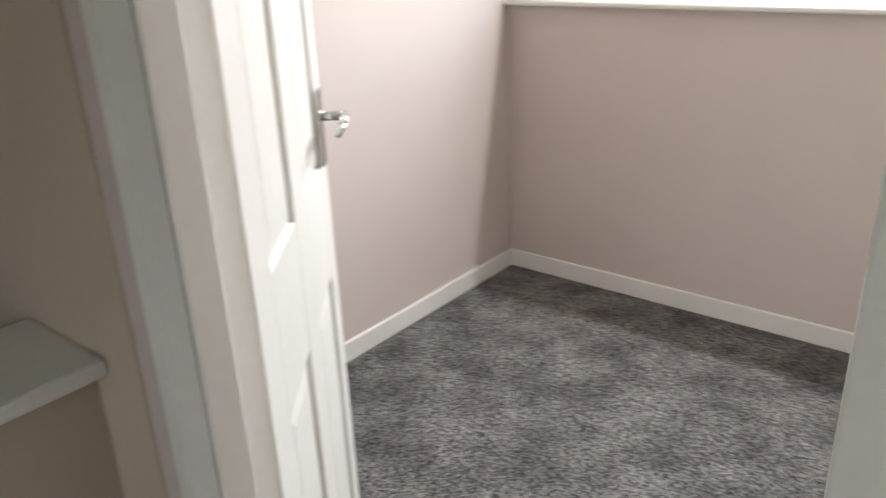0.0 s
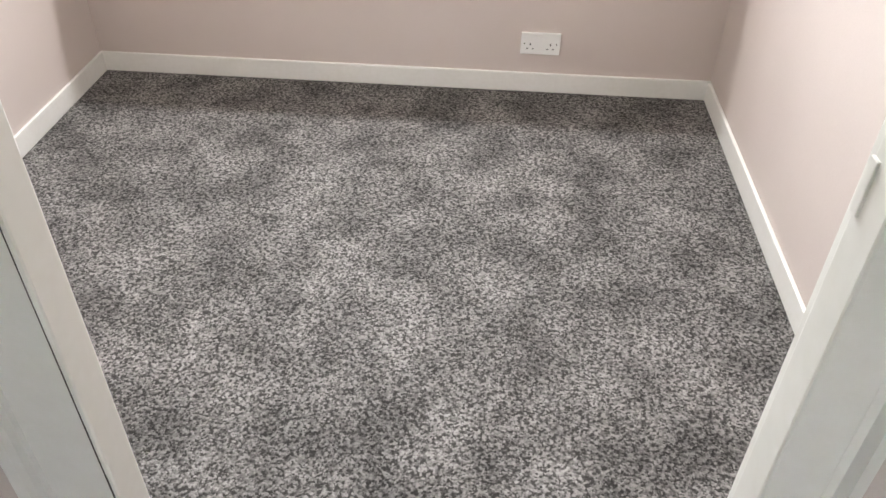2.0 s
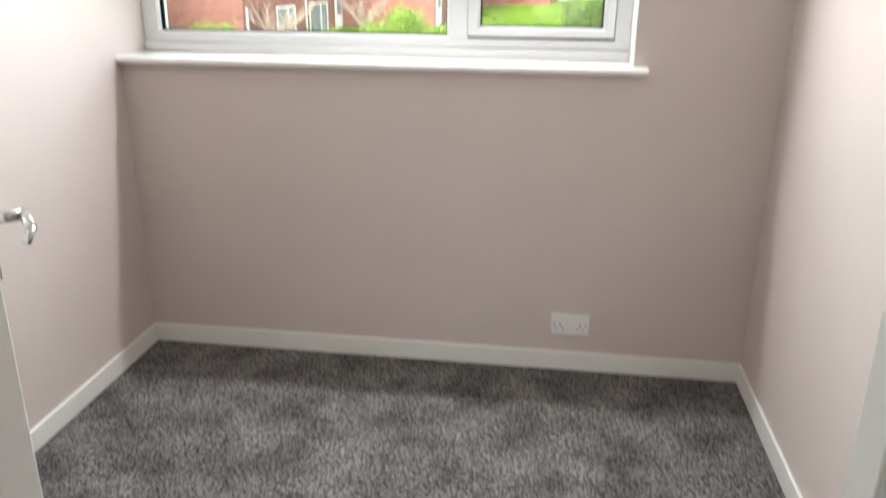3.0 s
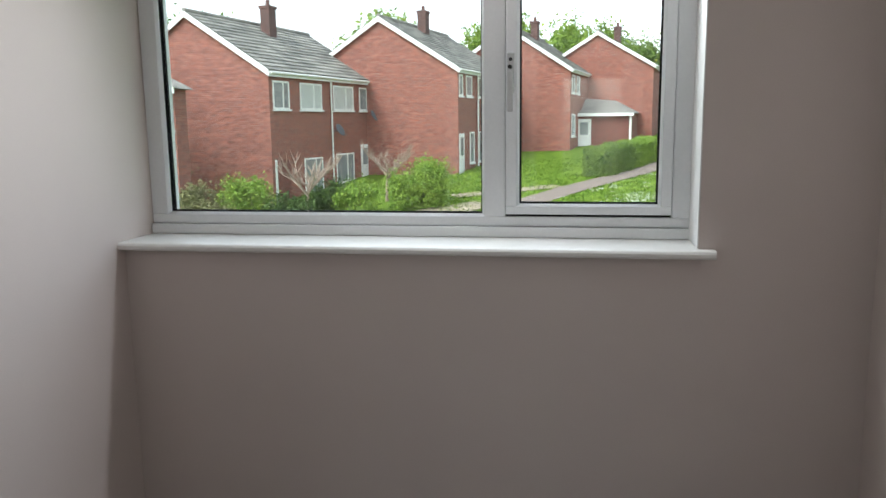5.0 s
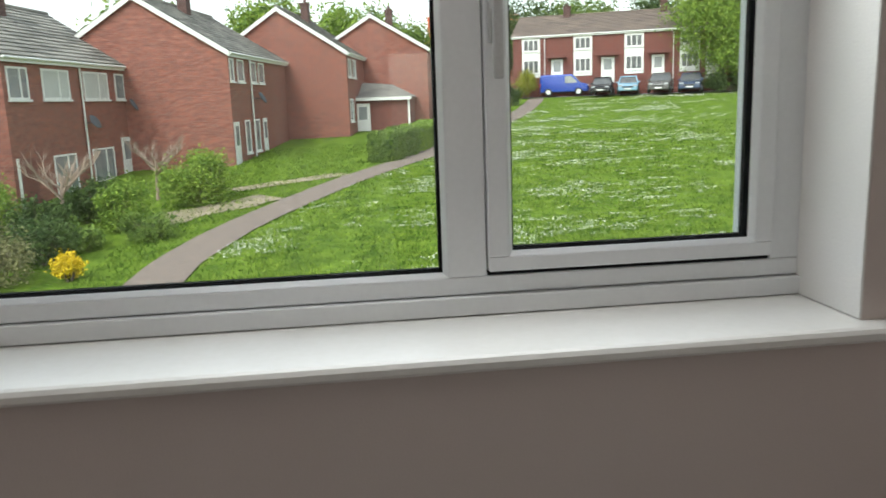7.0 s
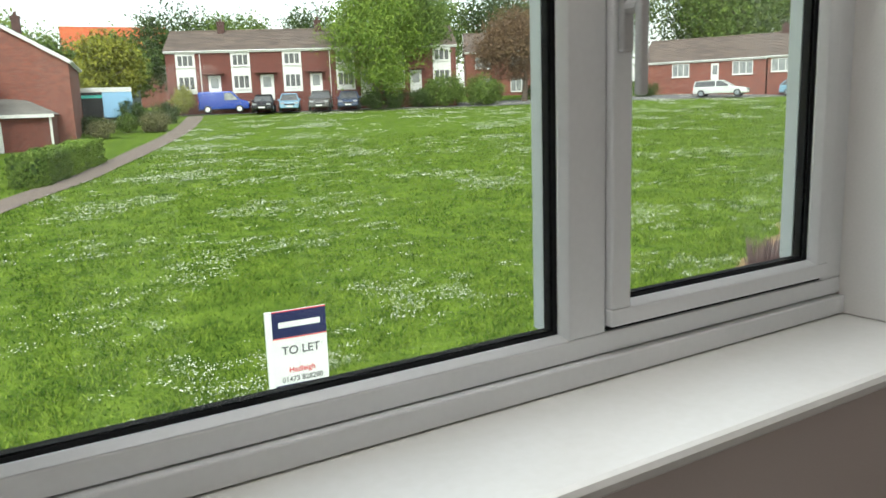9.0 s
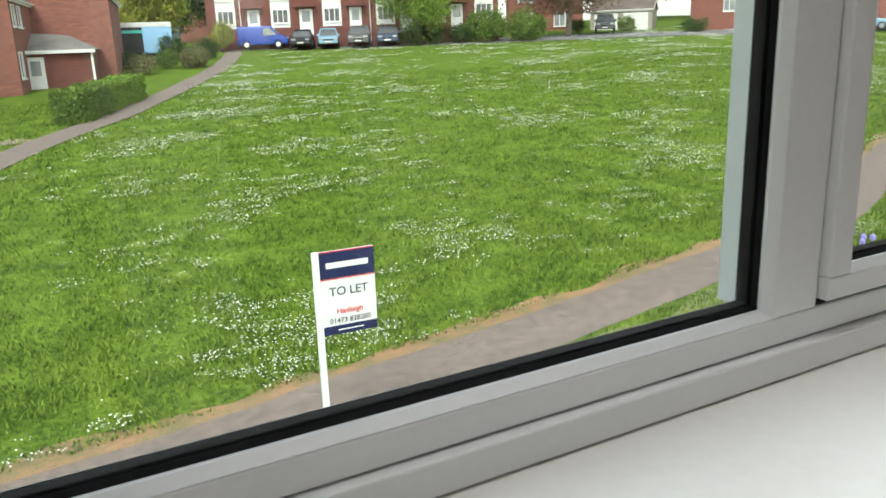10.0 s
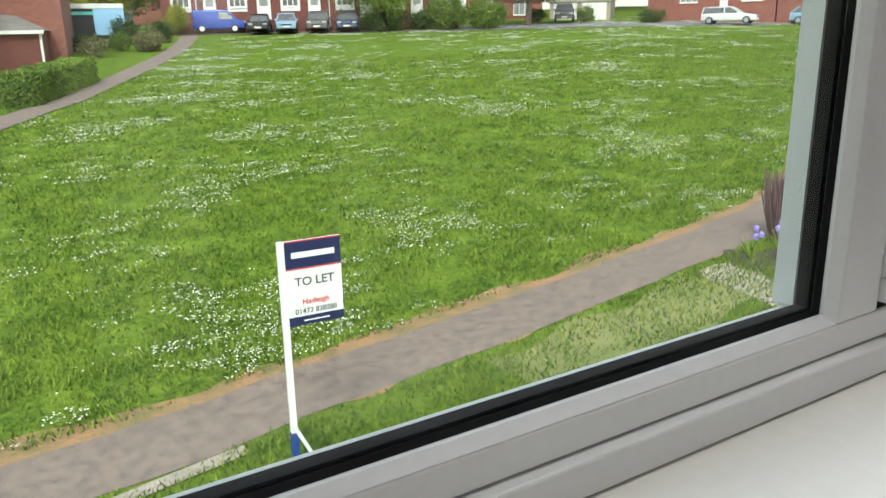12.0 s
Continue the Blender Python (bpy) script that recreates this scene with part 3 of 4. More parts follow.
ribbon("gravel_patch", [(-5.4, 22.2), (-3.6, 23.6), (-1.6, 25.4)], 1.9, GRAVEL, 0.008, "pale gravel and bare earth by the garden", "gravel", 0.25)
ribbon("gravel_strip", [(-3.2, 27.4), (-1.2, 28.4), (0.8, 29.5)], 1.0, GRAVEL, 0.008, "pale gravel and bare earth by the garden", "gravel", 0.2)
ribbon("pale_lawn", [(5.6, 6.35), (7, 6.55), (8.4, 6.75), (9.9, 7.1)], 1.2, PALEGRASS, 0.004, "thin yellowed front garden grass", "lawn", 0.2)
ribbon("kerb_edging", [(-2.0, 6.1), (0.0, 6.35), (1.2, 6.56), (2.4, 6.72)], 0.16, CONC, 0.05, "pale concrete path edging", "kerb")
ribbon("slab_path", [(10.3, 7.6), (10.35, 6.8), (10.2, 5.6), (10.0, 3.5)], 0.85, CONC, 0.03, "concrete slab garden path", "path")
ribbon("flower_bed", [(10.9, 7.75), (11.6, 7.2), (12.6, 7.1)], 0.95, SCREED, 0.03, "dark soil flower bed", "flower bed", 0.15)


FRONT_LINE = np.array(smooth_line(FRONT, 10))
LEFT_LINE = np.array(smooth_line(LEFTP, 10))


def off_paths(x, y):
    """True where a point of the lawn lies clear of both paths."""
    ok = np.ones(len(x), bool)
    for line, w in ((FRONT_LINE, 0.64), (LEFT_LINE, 0.7)):
        for p in line:
            ok &= (x - p[0]) ** 2 + (y - p[1]) ** 2 > w * w
    return ok


def patches(x, y, sx, sy, z):
    return np.array([noise.noise((a * sx, b * sy, z)) for a, b in zip(x, y)])


def lawn_spots(rng, n, y0, depth, power):
    """Places on the lawn, closer together near the house, as wide as the green."""
    y = y0 + depth * rng.random(n) ** power
    x = -5 + rng.random(n) * (10 + y * 1.8)
    ok = off_paths(x, y)
    return x[ok], y[ok]


def ground_level(x, y):
    return -2.95 + 0.062 * y + 0.028 * x


# grass blades: finer and denser near the window
rng = np.random.default_rng(4)
bx_, by_ = lawn_spots(rng, 280000, 5.2, 34, 1.8)
thin = patches(bx_, by_, 0.8, 0.8, 5)
keep = (thin > -0.2) | (rng.random(len(bx_)) < 0.45)
keep &= ~((by_ < 7.3) & (bx_ > 5.3) & (bx_ < 10) & (rng.random(len(bx_)) < 0.5))
bx_, by_, thin = bx_[keep], by_[keep], thin[keep]
n_ = len(bx_)
bh, ba, bw = (0.025 + 0.055 * rng.random(n_)) * (1 + 0.5 * thin), rng.random(n_) * 6.283, 0.006 + 0.0007 * by_
lean = (rng.random((n_, 2)) - 0.5) * 1.9 * bh[:, None]
bz = ground_level(bx_, by_) + 0.025
blade_v = np.empty((n_, 3, 3))
blade_v[:, 0] = np.stack((bx_ - np.cos(ba) * bw, by_ - np.sin(ba) * bw, bz), 1)
blade_v[:, 1] = np.stack((bx_ + np.cos(ba) * bw, by_ + np.sin(ba) * bw, bz), 1)
blade_v[:, 2] = np.stack((bx_ + lean[:, 0], by_ + lean[:, 1], bz + 0.015 + bh), 1)
tagged(raw("grass_blades", blade_v.reshape(-1, 3).tolist(), np.arange(3 * n_).reshape(-1, 3).tolist(), BLADE), "short green lawn grass", "grass", kind="stuff")
dx_, dy_ = lawn_spots(rng, 420000, 7.9, 52, 1.1)
cover = patches(dx_, dy_, 0.33, 0.5, 1.7) + 0.9 * patches(dx_, dy_, 1.5, 2.4, 8) + 0.45 * rng.random(len(dx_))
on_green = (cover > 0.57) & (dx_ > np.interp(dy_, LEFT_LINE[:, 1], LEFT_LINE[:, 0]))
dx_, dy_ = dx_[on_green][:66000], dy_[on_green][:66000]
n_ = len(dx_)
ds, dz = 0.004 + 0.006 * rng.random(n_) + 0.0006 * dy_, ground_level(dx_, dy_) + 0.07 + 0.03 * rng.random(n_)
tilt = (rng.random((n_, 2)) - 0.5) * 0.9
ring = np.arange(5) * 1.2566
cx, cy = np.cos(ring)[None] * ds[:, None], np.sin(ring)[None] * ds[:, None]
daisy_v = np.stack((dx_[:, None] + cx, dy_[:, None] + cy, dz[:, None] + cx * tilt[:, :1] + cy * tilt[:, 1:]), 2)
tagged(raw("daisies", daisy_v.reshape(-1, 3).tolist(), np.arange(5 * n_).reshape(-1, 5).tolist(), DAISY), "scattered white daisies in the lawn", "daisies", kind="stuff")


# ---- plants ----
def leaves(name, places, size, material, parent, seed, hang=0.0):
    """Small folded leaves at the given places; hang turns them downwards."""
    g = np.random.default_rng(seed)
    p = np.asarray(places)
    n = len(p)
    a, b = g.normal(size=(n, 3)), g.normal(size=(n, 3))
    a[:, 2] -= hang
    a /= np.linalg.norm(a, axis=1)[:, None] + 1e-6
    b = np.cross(a, b)
    b /= np.linalg.norm(b, axis=1)[:, None] + 1e-6
    s = (size * (0.6 + 0.8 * g.random(n)))[:, None]
    c = np.cross(a, b) * 0.25 * s
    v = np.stack((p - a * s, p + b * s * 0.5 + c, p + a * s, p - b * s * 0.5 + c), 1).reshape(-1, 3)
    q = 4 * np.arange(n)[:, None]
    f = np.concatenate((q + (0, 1, 2), q + (0, 2, 3)), 1).reshape(-1, 3)
    return raw(name, v.tolist(), f.tolist(), material, parent)


def clumps(g0, n, rx, ry, rz, zc, lo=0.35, base=0.0):
    """Centres of leaf clumps spread in an ellipsoid, thicker outside."""
    g, out = np.random.default_rng(g0), []
    while len(out) < n:
        p = g.normal(size=3)
        p /= np.linalg.norm(p)
        p *= lo + (1 - lo) * g.random() ** 0.5
        q = np.array((p[0] * rx, p[1] * ry, zc + p[2] * rz))
        if q[2] > base:
            out.append((q, 0.16 + 0.2 * g.random()))
    return out


def crown(name, n, rx, ry, rz, zc, size, material, parent, seed, nclump=40, base=0.0, hang=0.0):
    cl = clumps(seed, nclump, rx * 0.85, ry * 0.85, rz * 0.85, zc, base=base)
    m = (rx + ry + rz) / 3
    g = np.random.default_rng(seed + 1)
    centre, reach = np.array([c for c, r in cl]), np.array([r for c, r in cl])
    k = g.integers(len(cl), size=n)
    w = centre[k] + g.normal(size=(n, 3)) * (reach[k] * m * 0.6)[:, None]
    w[:, 2] = np.where(w[:, 2] < base + 0.05, base + 0.03 + 0.35 * reach[k] * m * g.random(n), w[:, 2])
    return leaves(name, w, size, material, parent, seed + 2, hang)


def shrub(x, y, rx, ry, h, kind, label, seed, n=1500, size=0.07, name="shrub", cat="shrub", sink=0.0):
    ob = empty(name, Matrix.Translation((x, y, gz(x, y) + 0.02 - sink)), label, cat)
    st = bmesh.new()
    g = np.random.default_rng(seed)
    for _ in range(9):
        a = g.random() * 6.28
        rod(st, (0.05 * math.cos(a), 0.05 * math.sin(a), -0.02), (rx * 0.6 * math.cos(a), ry * 0.6 * math.sin(a), h * (0.5 + 0.35 * g.random())), 0.018, 0.006, 5)
    part("stem", st, BARK, ob)
    crown("foliage", n, rx, ry, h * 0.52, h * 0.5, size, LEAF[kind], ob, seed, nclump=40)
    return ob


def hedge(x0, y0, x1, y1, w, h, kind, label, seed, n=5200, size=0.06, round_end=0.0):
    """Clipped hedge between two ground points."""
    p, q = Vector((x0, y0)), Vector((x1, y1))
    d = q - p
    L, ang = d.length, math.atan2(d.y, d.x)
    zc = gz(x0, y0)
    slope = (gz(x1, y1) - zc) / L
    ob = empty("hedge", Matrix.Translation((x0, y0, zc)) @ Matrix.Rotation(ang, 4, "Z"), label, "hedge")
    # solid filler prism; the hedge's inner shade is put into its dark colour
    core = bmesh.new()
    a = [core.verts.new(c) for c in ((0.2, -w / 2 + 0.15, 0), (0.2, w / 2 - 0.15, 0), (0.2, w / 2 - 0.25, h - 0.2), (0.2, -w / 2 + 0.25, h - 0.2))]
    b = [core.verts.new((L - 0.2, v.co.y, v.co.z + slope * L)) for v in a]
    core.faces.new(a), core.faces.new(b[::-1])
    for i in range(4):
        core.faces.new((a[i], a[(i + 1) % 4], b[(i + 1) % 4], b[i]))
    bmesh.ops.recalc_face_normals(core, faces=core.faces[:])
    part("dark_core", core, LEAF["dark"], ob)

    g = np.random.default_rng(seed)
    spots = []
    for _ in range(n):
        s, side = g.random() * L, g.random()
        bulge = 0.07 * math.sin(s * 3.1) + 0.045 * g.normal()
        end = round_end * max(0.0, 1 - min(s, L - s) / 0.6) ** 2
        if side < 0.4:
            spots.append((s, g.uniform(-w / 2, w / 2) * (1 - end), (h + bulge) * (1 - 0.45 * end) + slope * s))
        elif side < 0.9:
            sg_ = 1 if g.random() < 0.5 else -1
            spots.append((s, sg_ * (w / 2 + bulge * 0.7) * (1 - 0.6 * end), slope * s + g.uniform(0.03, h * (1 - 0.4 * end))))
        else:
            e = 0.0 if g.random() < 0.5 else L
            spots.append((e + bulge, g.uniform(-w / 2, w / 2) * (1 - 0.5 * round_end), slope * e + g.uniform(0.03, h * (1 - 0.4 * round_end))))
    leaves("foliage", spots, size, LEAF[kind], ob, seed)
    return ob


def tree(x, y, h, rx, rz, kind, label, seed, n=5000, size=0.22, trunk=0.28, clear=0.25, droop=False):
    ob = empty("tree", Matrix.Translation((x, y, gz(x, y) - 0.05)), label, "tree")
    g = np.random.default_rng(seed)
    tk = bmesh.new()
    px, top = Vector((0, 0, 0)), h * 0.55
    for i in range(4):
        q = Vector((g.normal() * 0.12, g.normal() * 0.12, top * (i + 1) / 4))
        rod(tk, px, q, trunk * (1 - i * 0.18), trunk * (1 - (i + 1) * 0.18), 9)
        px = q
    part("trunk", tk, BARK, ob)
    for i in range(11):
        a, z = i * 2.4 + g.random(), h * (clear + 0.35 * g.random())
        lb = bmesh.new()
        m1 = Vector((math.cos(a) * rx * 0.4, math.sin(a) * rx * 0.4, z + h * 0.1))
        rod(lb, (0, 0, z), m1, trunk * 0.35, trunk * 0.2, 6)
        rod(lb, m1, (math.cos(a + 0.3) * rx * 0.8, math.sin(a + 0.3) * rx * 0.8, z + h * (0.0 if droop else 0.22)), trunk * 0.2, trunk * 0.06, 6)
        part("limb", lb, BARK, ob)
    crown("crown", n, rx, rx, rz, h - rz, size, LEAF[kind], ob, seed, nclump=110 if droop else 80, base=h * clear * (0.35 if droop else 0.8), hang=1.2 if droop else 0.0)
    return ob


# ---- houses ----
def house_window(parent, x, s0, s1, z0, z1, lights=2, pane=None):
    """Framed window on the facade plane x, from s0 to s1 along local y."""
    f = bmesh.new()
    t = 0.07
    box(f, x - 0.02, x + 0.035, s0, s1, z0, z0 + t)
    box(f, x - 0.02, x + 0.035, s0, s1, z1 - t, z1)
    n = lights
    for i in range(n + 1):
        c = s0 + (s1 - s0) * (i / n if n != 2 else (0, 0.62, 1)[i])
        c = min(max(c, s0 + t / 2), s1 - t / 2)
        box(f, x - 0.02, x + 0.033, c - t / 2, c + t / 2, z0 + t, z1 - t)
    w = part("window", f, TRIM, parent)
    part("pane", bbox(x - 0.012, x + 0.008, s0 + 0.02, s1 - 0.02, z0 + 0.02, z1 - 0.02), pane or PANE, w)
    part("sill", bbox(x, x + 0.09, s0 - 0.05, s1 + 0.05, z0 - 0.07, z0), TRIM, w)
    return w


def house_door(parent, x, s0, s1, z0, z1, glazed=True):
    d = part("door", bbox(x - 0.02, x + 0.03, s0, s1, z0, z1, bevel=0.01), TRIM, parent, "white front door")
    if glazed:
        m = (s1 - s0) * 0.2
        part("glazing", bbox(x + 0.028, x + 0.036, s0 + m, s1 - m, z0 + (z1 - z0) * 0.52, z1 - 0.18), PANE, d)
    return d


def tiled_slope(p_eave, p_ridge, s0, s1, material, parent, course=0.3):
    """Overlapping tile courses from eave to ridge, each proud of the one above."""
    (x0, z0), (x1, z1) = p_eave, p_ridge
    L = math.hypot(x1 - x0, z1 - z0)
    n = max(3, int(L / course))
    ux, uz = (x1 - x0) / L, (z1 - z0) / L
    nxx, nzz = (-uz, ux) if ux > 0 else (uz, -ux)
    bm = bmesh.new()
    for i in range(n):
        a, b = L * i / n, L * (i + 1.12) / n
        ca = (x0 + ux * a + nxx * 0.05, z0 + uz * a + nzz * 0.05)
        cb = (x0 + ux * b + nxx * 0.008, z0 + uz * b + nzz * 0.008)
        cc = (x0 + ux * a + nxx * 0.008, z0 + uz * a + nzz * 0.008)
        m = max(1, int((s1 - s0) / 0.9))
        for j in range(m):
            ya, yb = s0 + (s1 - s0) * j / m, s0 + (s1 - s0) * (j + 1) / m - 0.012
            dz = 0.008 * noise.noise((i * 1.7, j * 2.3, s0))
            v = [bm.verts.new((c[0], y, c[1] + dz)) for y in (ya, yb) for c in (ca, cb, cc)]
            bm.faces.new((v[0], v[3], v[4], v[1]))
            bm.faces.new((v[0], v[2], v[5], v[3]))
    return part("tiles", bm, material, parent)


def house(name, corner, angle, zg, ze, half, rise, length, label, wall=None, roof=None, chimney=None, bargeboard=True):
    """Origin at the near facade corner; local +y runs along the facade, local -x into the house."""
    ob = empty(name, Matrix.Translation((corner[0], corner[1], 0)) @ Matrix.Rotation(radians(angle), 4, "Z"), label, "house")
    w = bmesh.new()
    prism(w, [(0, zg - 1.2), (0, ze), (-half, ze + rise), (-2 * half, ze), (-2 * half, zg - 1.2)], 0, length)
    part("wall", w, wall or BRICK, ob)
    r = bmesh.new()
    k = rise / half
    for sx in (1, -1):
        xe = 0.12 if sx > 0 else -2 * half - 0.12
        pts = [(xe, ze - 0.12 * k + 0.10), (-half, ze + rise + 0.10), (-half, ze + rise + 0.01), (xe, ze - 0.12 * k + 0.01)]
        prism(r, pts, -0.12, length + 0.12)
    ro = part("roof", r, roof or ROOF, ob)
    tiled_slope((0.14, ze - 0.12 * k + 0.10), (-half, ze + rise + 0.11), -0.14, length + 0.14, roof or ROOF, ro)
    tiled_slope((-2 * half - 0.14, ze - 0.12 * k + 0.10), (-half, ze + rise + 0.11), -0.14, length + 0.14, roof or ROOF, ro)
    rb = bmesh.new()
    rod(rb, (-half, -0.14, ze + rise + 0.14), (-half, length + 0.14, ze + rise + 0.14), 0.1, seg=8)
    part("ridge", rb, roof or ROOF, ro)
    if bargeboard:
        for y in (-0.16, length + 0.125):
            for sx in (1, -1):
                xe = 0.13 if sx > 0 else -2 * half - 0.13
                b = bmesh.new()
                prism(b, [(xe, ze - 0.13 * k - 0.12), (xe, ze - 0.13 * k + 0.12), (-half, ze + rise + 0.12), (-half, ze + rise - 0.12)], y, y + 0.035)
                part("bargeboard", b, TRIM, ob)
    part("fascia", bbox(0.09, 0.135, -0.1, length + 0.1, ze - 0.13 * k - 0.12, ze - 0.13 * k + 0.08), TRIM, ob)
    gt = bmesh.new()
    rod(gt, (0.19, -0.1, ze - 0.13 * k + 0.03), (0.19, length + 0.1, ze - 0.13 * k + 0.03), 0.055, seg=8)
    part("gutter", gt, TRIM, ob)
    if chimney:
        for s, dx in chimney:
            c = bbox(-half + dx - 0.23, -half + dx + 0.23, s - 0.3, s + 0.3, ze + rise - 0.6, ze + rise + 0.75, bevel=0.02)
            box(c, -half + dx - 0.27, -half + dx + 0.27, s - 0.34, s + 0.34, ze + rise + 0.75, ze + rise + 0.88)
            ch = part("chimney", c, SOOTY, ob)
            pt = bmesh.new()
            rod(pt, (-half + dx, s, ze + rise + 0.88), (-half + dx, s, ze + rise + 1.15), 0.11, 0.09, 8)
            part("chimney_pot", pt, SOOTY, ch)
    return ob


def downpipe(parent, s, z0, z1):
    b = bmesh.new()
    rod(b, (0.08, s, z0), (0.08, s, z1), 0.04, seg=8)
    part("downpipe", b, TRIM, parent)


def dish(parent, s, z):
    b = bmesh.new()
    rod(b, (0.0, s, z), (0.3, s, z + 0.02), 0.02, seg=6)
    bmesh.ops.create_uvsphere(b, u_segments=12, v_segments=6, radius=0.32, matrix=Matrix.Translation((0.42, s, z + 0.05)) @ Matrix.Rotation(radians(60), 4, "Y") @ Matrix.Diagonal((1, 1, 0.22, 1)))
    part("satellite_dish", b, DISHM, parent, "grey satellite dish")


hb = house("house", (-10.15, 26.5), -10, -1.7, 3.56, 3.6, 2.3, 9.6, "two-storey red brick semi with a grey tiled roof", chimney=[(4.8, 0.75)])
for s0, s1 in ((0.25, 1.47), (2.34, 4.2), (5.28, 7.3), (7.95, 9.3)):
    house_window(hb, 0.0, s0, s1, 2.12, 3.22, pane=CURTAIN if s0 in (2.34, 5.28) else None)
for s0, s1, z0, z1 in ((2.5, 4.1, -1.5, 0.1), (5.4, 7.2, -1.2, 0.16)):
    house_window(hb, 0.0, s0, s1, z0, z1)
house_door(hb, 0.0, 0.2, 0.34, -1.75, 0.15, False)
# flat panel, no recess: the porch's shade is put into darker brick
part("porch_shade_panel", bbox(-0.02, 0.012, 0.36, 1.35, -1.75, 0.12), BRICKD, hb, "flat dark brick panel for the shaded porch recess")
house_door(hb, 0.0, 8.0, 8.9, -1.5, 0.5)
downpipe(hb, 4.98, -1.6, 3.4)
dish(hb, 5.1, 1.2)
dish(hb, 8.8, 1.85)
hc = house("house", (-3.95, 34.3), -10, -1.2, 4.0, 3.95, 2.45, 9.8, "two-storey red brick semi with a grey tiled roof", chimney=[(4.5, 0.55)])
for s0, s1 in ((0.15, 0.7), (1.19, 2.15), (3.2, 4.1), (4.5, 5.5)):
    house_window(hc, 0.0, s0, s1, 2.75, 3.75, lights=1)
house_door(hc, 0.0, 0.1, 0.85, -1.2, 0.98)
for s0, s1 in ((1.77, 2.5), (3.3, 4.1)):
    house_window(hc, 0.0, s0, s1, -0.5, 1.03, lights=1)
house_door(hc, 0.0, 4.7, 5.4, -1.0, 1.05)
downpipe(hc, 3.0, -1.1, 3.8)
dish(hc, 3.6, 2.0)
hd = house("house", (1.2, 43.6), -10, -0.4, 4.45, 3.75, 2.45, 10.0, "two-storey red brick semi with a grey tiled roof", chimney=[(5.0, 0.5)])
for s0, s1 in ((0.4, 1.4), (2.0, 3.0)):
    house_window(hd, 0.0, s0, s1, 3.1, 4.15)
house_window(hd, 0.0, 0.5, 1.6, 0.6, 1.9)
he = house("house", (6.3, 49.0), -10, 0.1, 4.9, 3.5, 2.1, 10.0, "two-storey red brick end house with a grey tiled roof", chimney=[(5.0, 0.6)])
ext = bmesh.new()
prism(ext, [(-5.0, -0.9), (-0.9, -0.9), (-0.9, 1.9), (-5.0, 1.9)], -3.4, 0.0)
part("extension", ext, BRICKD, he, "low brick side extension")
er = bmesh.new()
ea = [er.verts.new(v) for v in ((-5.2, -3.65, 1.92), (-0.7, -3.65, 1.92), (-0.7, -0.01, 1.92), (-5.2, -0.01, 1.92), (-4.4, -1.2, 2.85), (-2.3, -0.02, 2.75), (-4.6, -0.02, 2.95))]
for q in ((0, 1, 5, 4), (1, 2, 5), (0, 4, 6, 3), (4, 5, 6), (0, 3, 2, 1)):
    er.faces.new([ea[i] for i in q])
bmesh.ops.recalc_face_normals(er, faces=er.faces[:])
part("extension_roof", er, ROOF, he)
part("extension_fascia", bbox(-5.15, -0.75, -3.7, -3.64, 1.76, 1.94), TRIM, he)
part("corner_pipe", bbox(-1.02, -0.9, -3.48, -3.41, -0.6, 1.76), TRIM, he)
dd = part("door", bbox(-4.15, -3.3, -3.46, -3.40, -0.35, 1.6, bevel=0.01), TRIM, he, "white side door")
part("glazing", bbox(-3.97, -3.48, -3.47, -3.455, 0.65, 1.4), PANE, dd)
# lower house facing the window, at the garden end
ha = empty("house", Matrix.Translation((-11.35, 21.4, 0)), "two-storey red brick house with a white front door", "house")
aw = bmesh.new()
foot = [(0, 0), (0, 0.8), (-5.0, 3.0), (-9.0, 3.0), (-9.0, 0)]
lo = [aw.verts.new((x, y, -3.2)) for x, y in foot]
hi = [aw.verts.new((x, y, 2.78)) for x, y in foot]
aw.faces.new(lo), aw.faces.new(hi[::-1])
for i in range(5):
    aw.faces.new((lo[(i + 1) % 5], lo[i], hi[i], hi[(i + 1) % 5]))
bmesh.ops.recalc_face_normals(aw, faces=aw.faces[:])
part("wall", aw, BRICK, ha)
r = bmesh.new()
ra = [r.verts.new(v) for v in ((-9.3, -0.3, 2.72), (0.25, -0.3, 2.72), (-4.2, 2.8, 4.6), (-9.3, 2.8, 4.6), (0.25, 0.9, 2.72), (-9.3, 3.4, 2.72))]
for q in ((0, 1, 2, 3), (3, 2, 4, 5), (1, 4, 2), (0, 3, 5), (0, 5, 4, 1)):
    r.faces.new([ra[i] for i in q])
bmesh.ops.recalc_face_normals(r, faces=r.faces[:])
part("roof", r, ROOF, ha)
tl = bmesh.new()
for i in range(12):
    t0, t1 = i / 12, (i + 1.1) / 12
    for j in range(10):
        xa, xb = -9.3 + 0.955 * j, -9.3 + 0.955 * (j + 1) - 0.012
        lim0 = 0.25 - 4.45 * t0
        if xa > lim0:
            continue
        xb = min(xb, lim0)
        za, zb = 2.72 + 1.88 * t0, 2.72 + 1.88 * min(t1, 1)
        ya, yb = -0.3 + 3.1 * t0, -0.3 + 3.1 * min(t1, 1)
        v = [tl.verts.new(c) for c in ((xa, ya - 0.03, za + 0.06), (xb, ya - 0.03, za + 0.06), (xb, yb, zb + 0.012), (xa, yb, zb + 0.012), (xa, ya - 0.03, za + 0.01), (xb, ya - 0.03, za + 0.01))]
        tl.faces.new(v[:4]), tl.faces.new((v[4], v[5], v[1], v[0]))
part("tiles", tl, ROOF, ha)
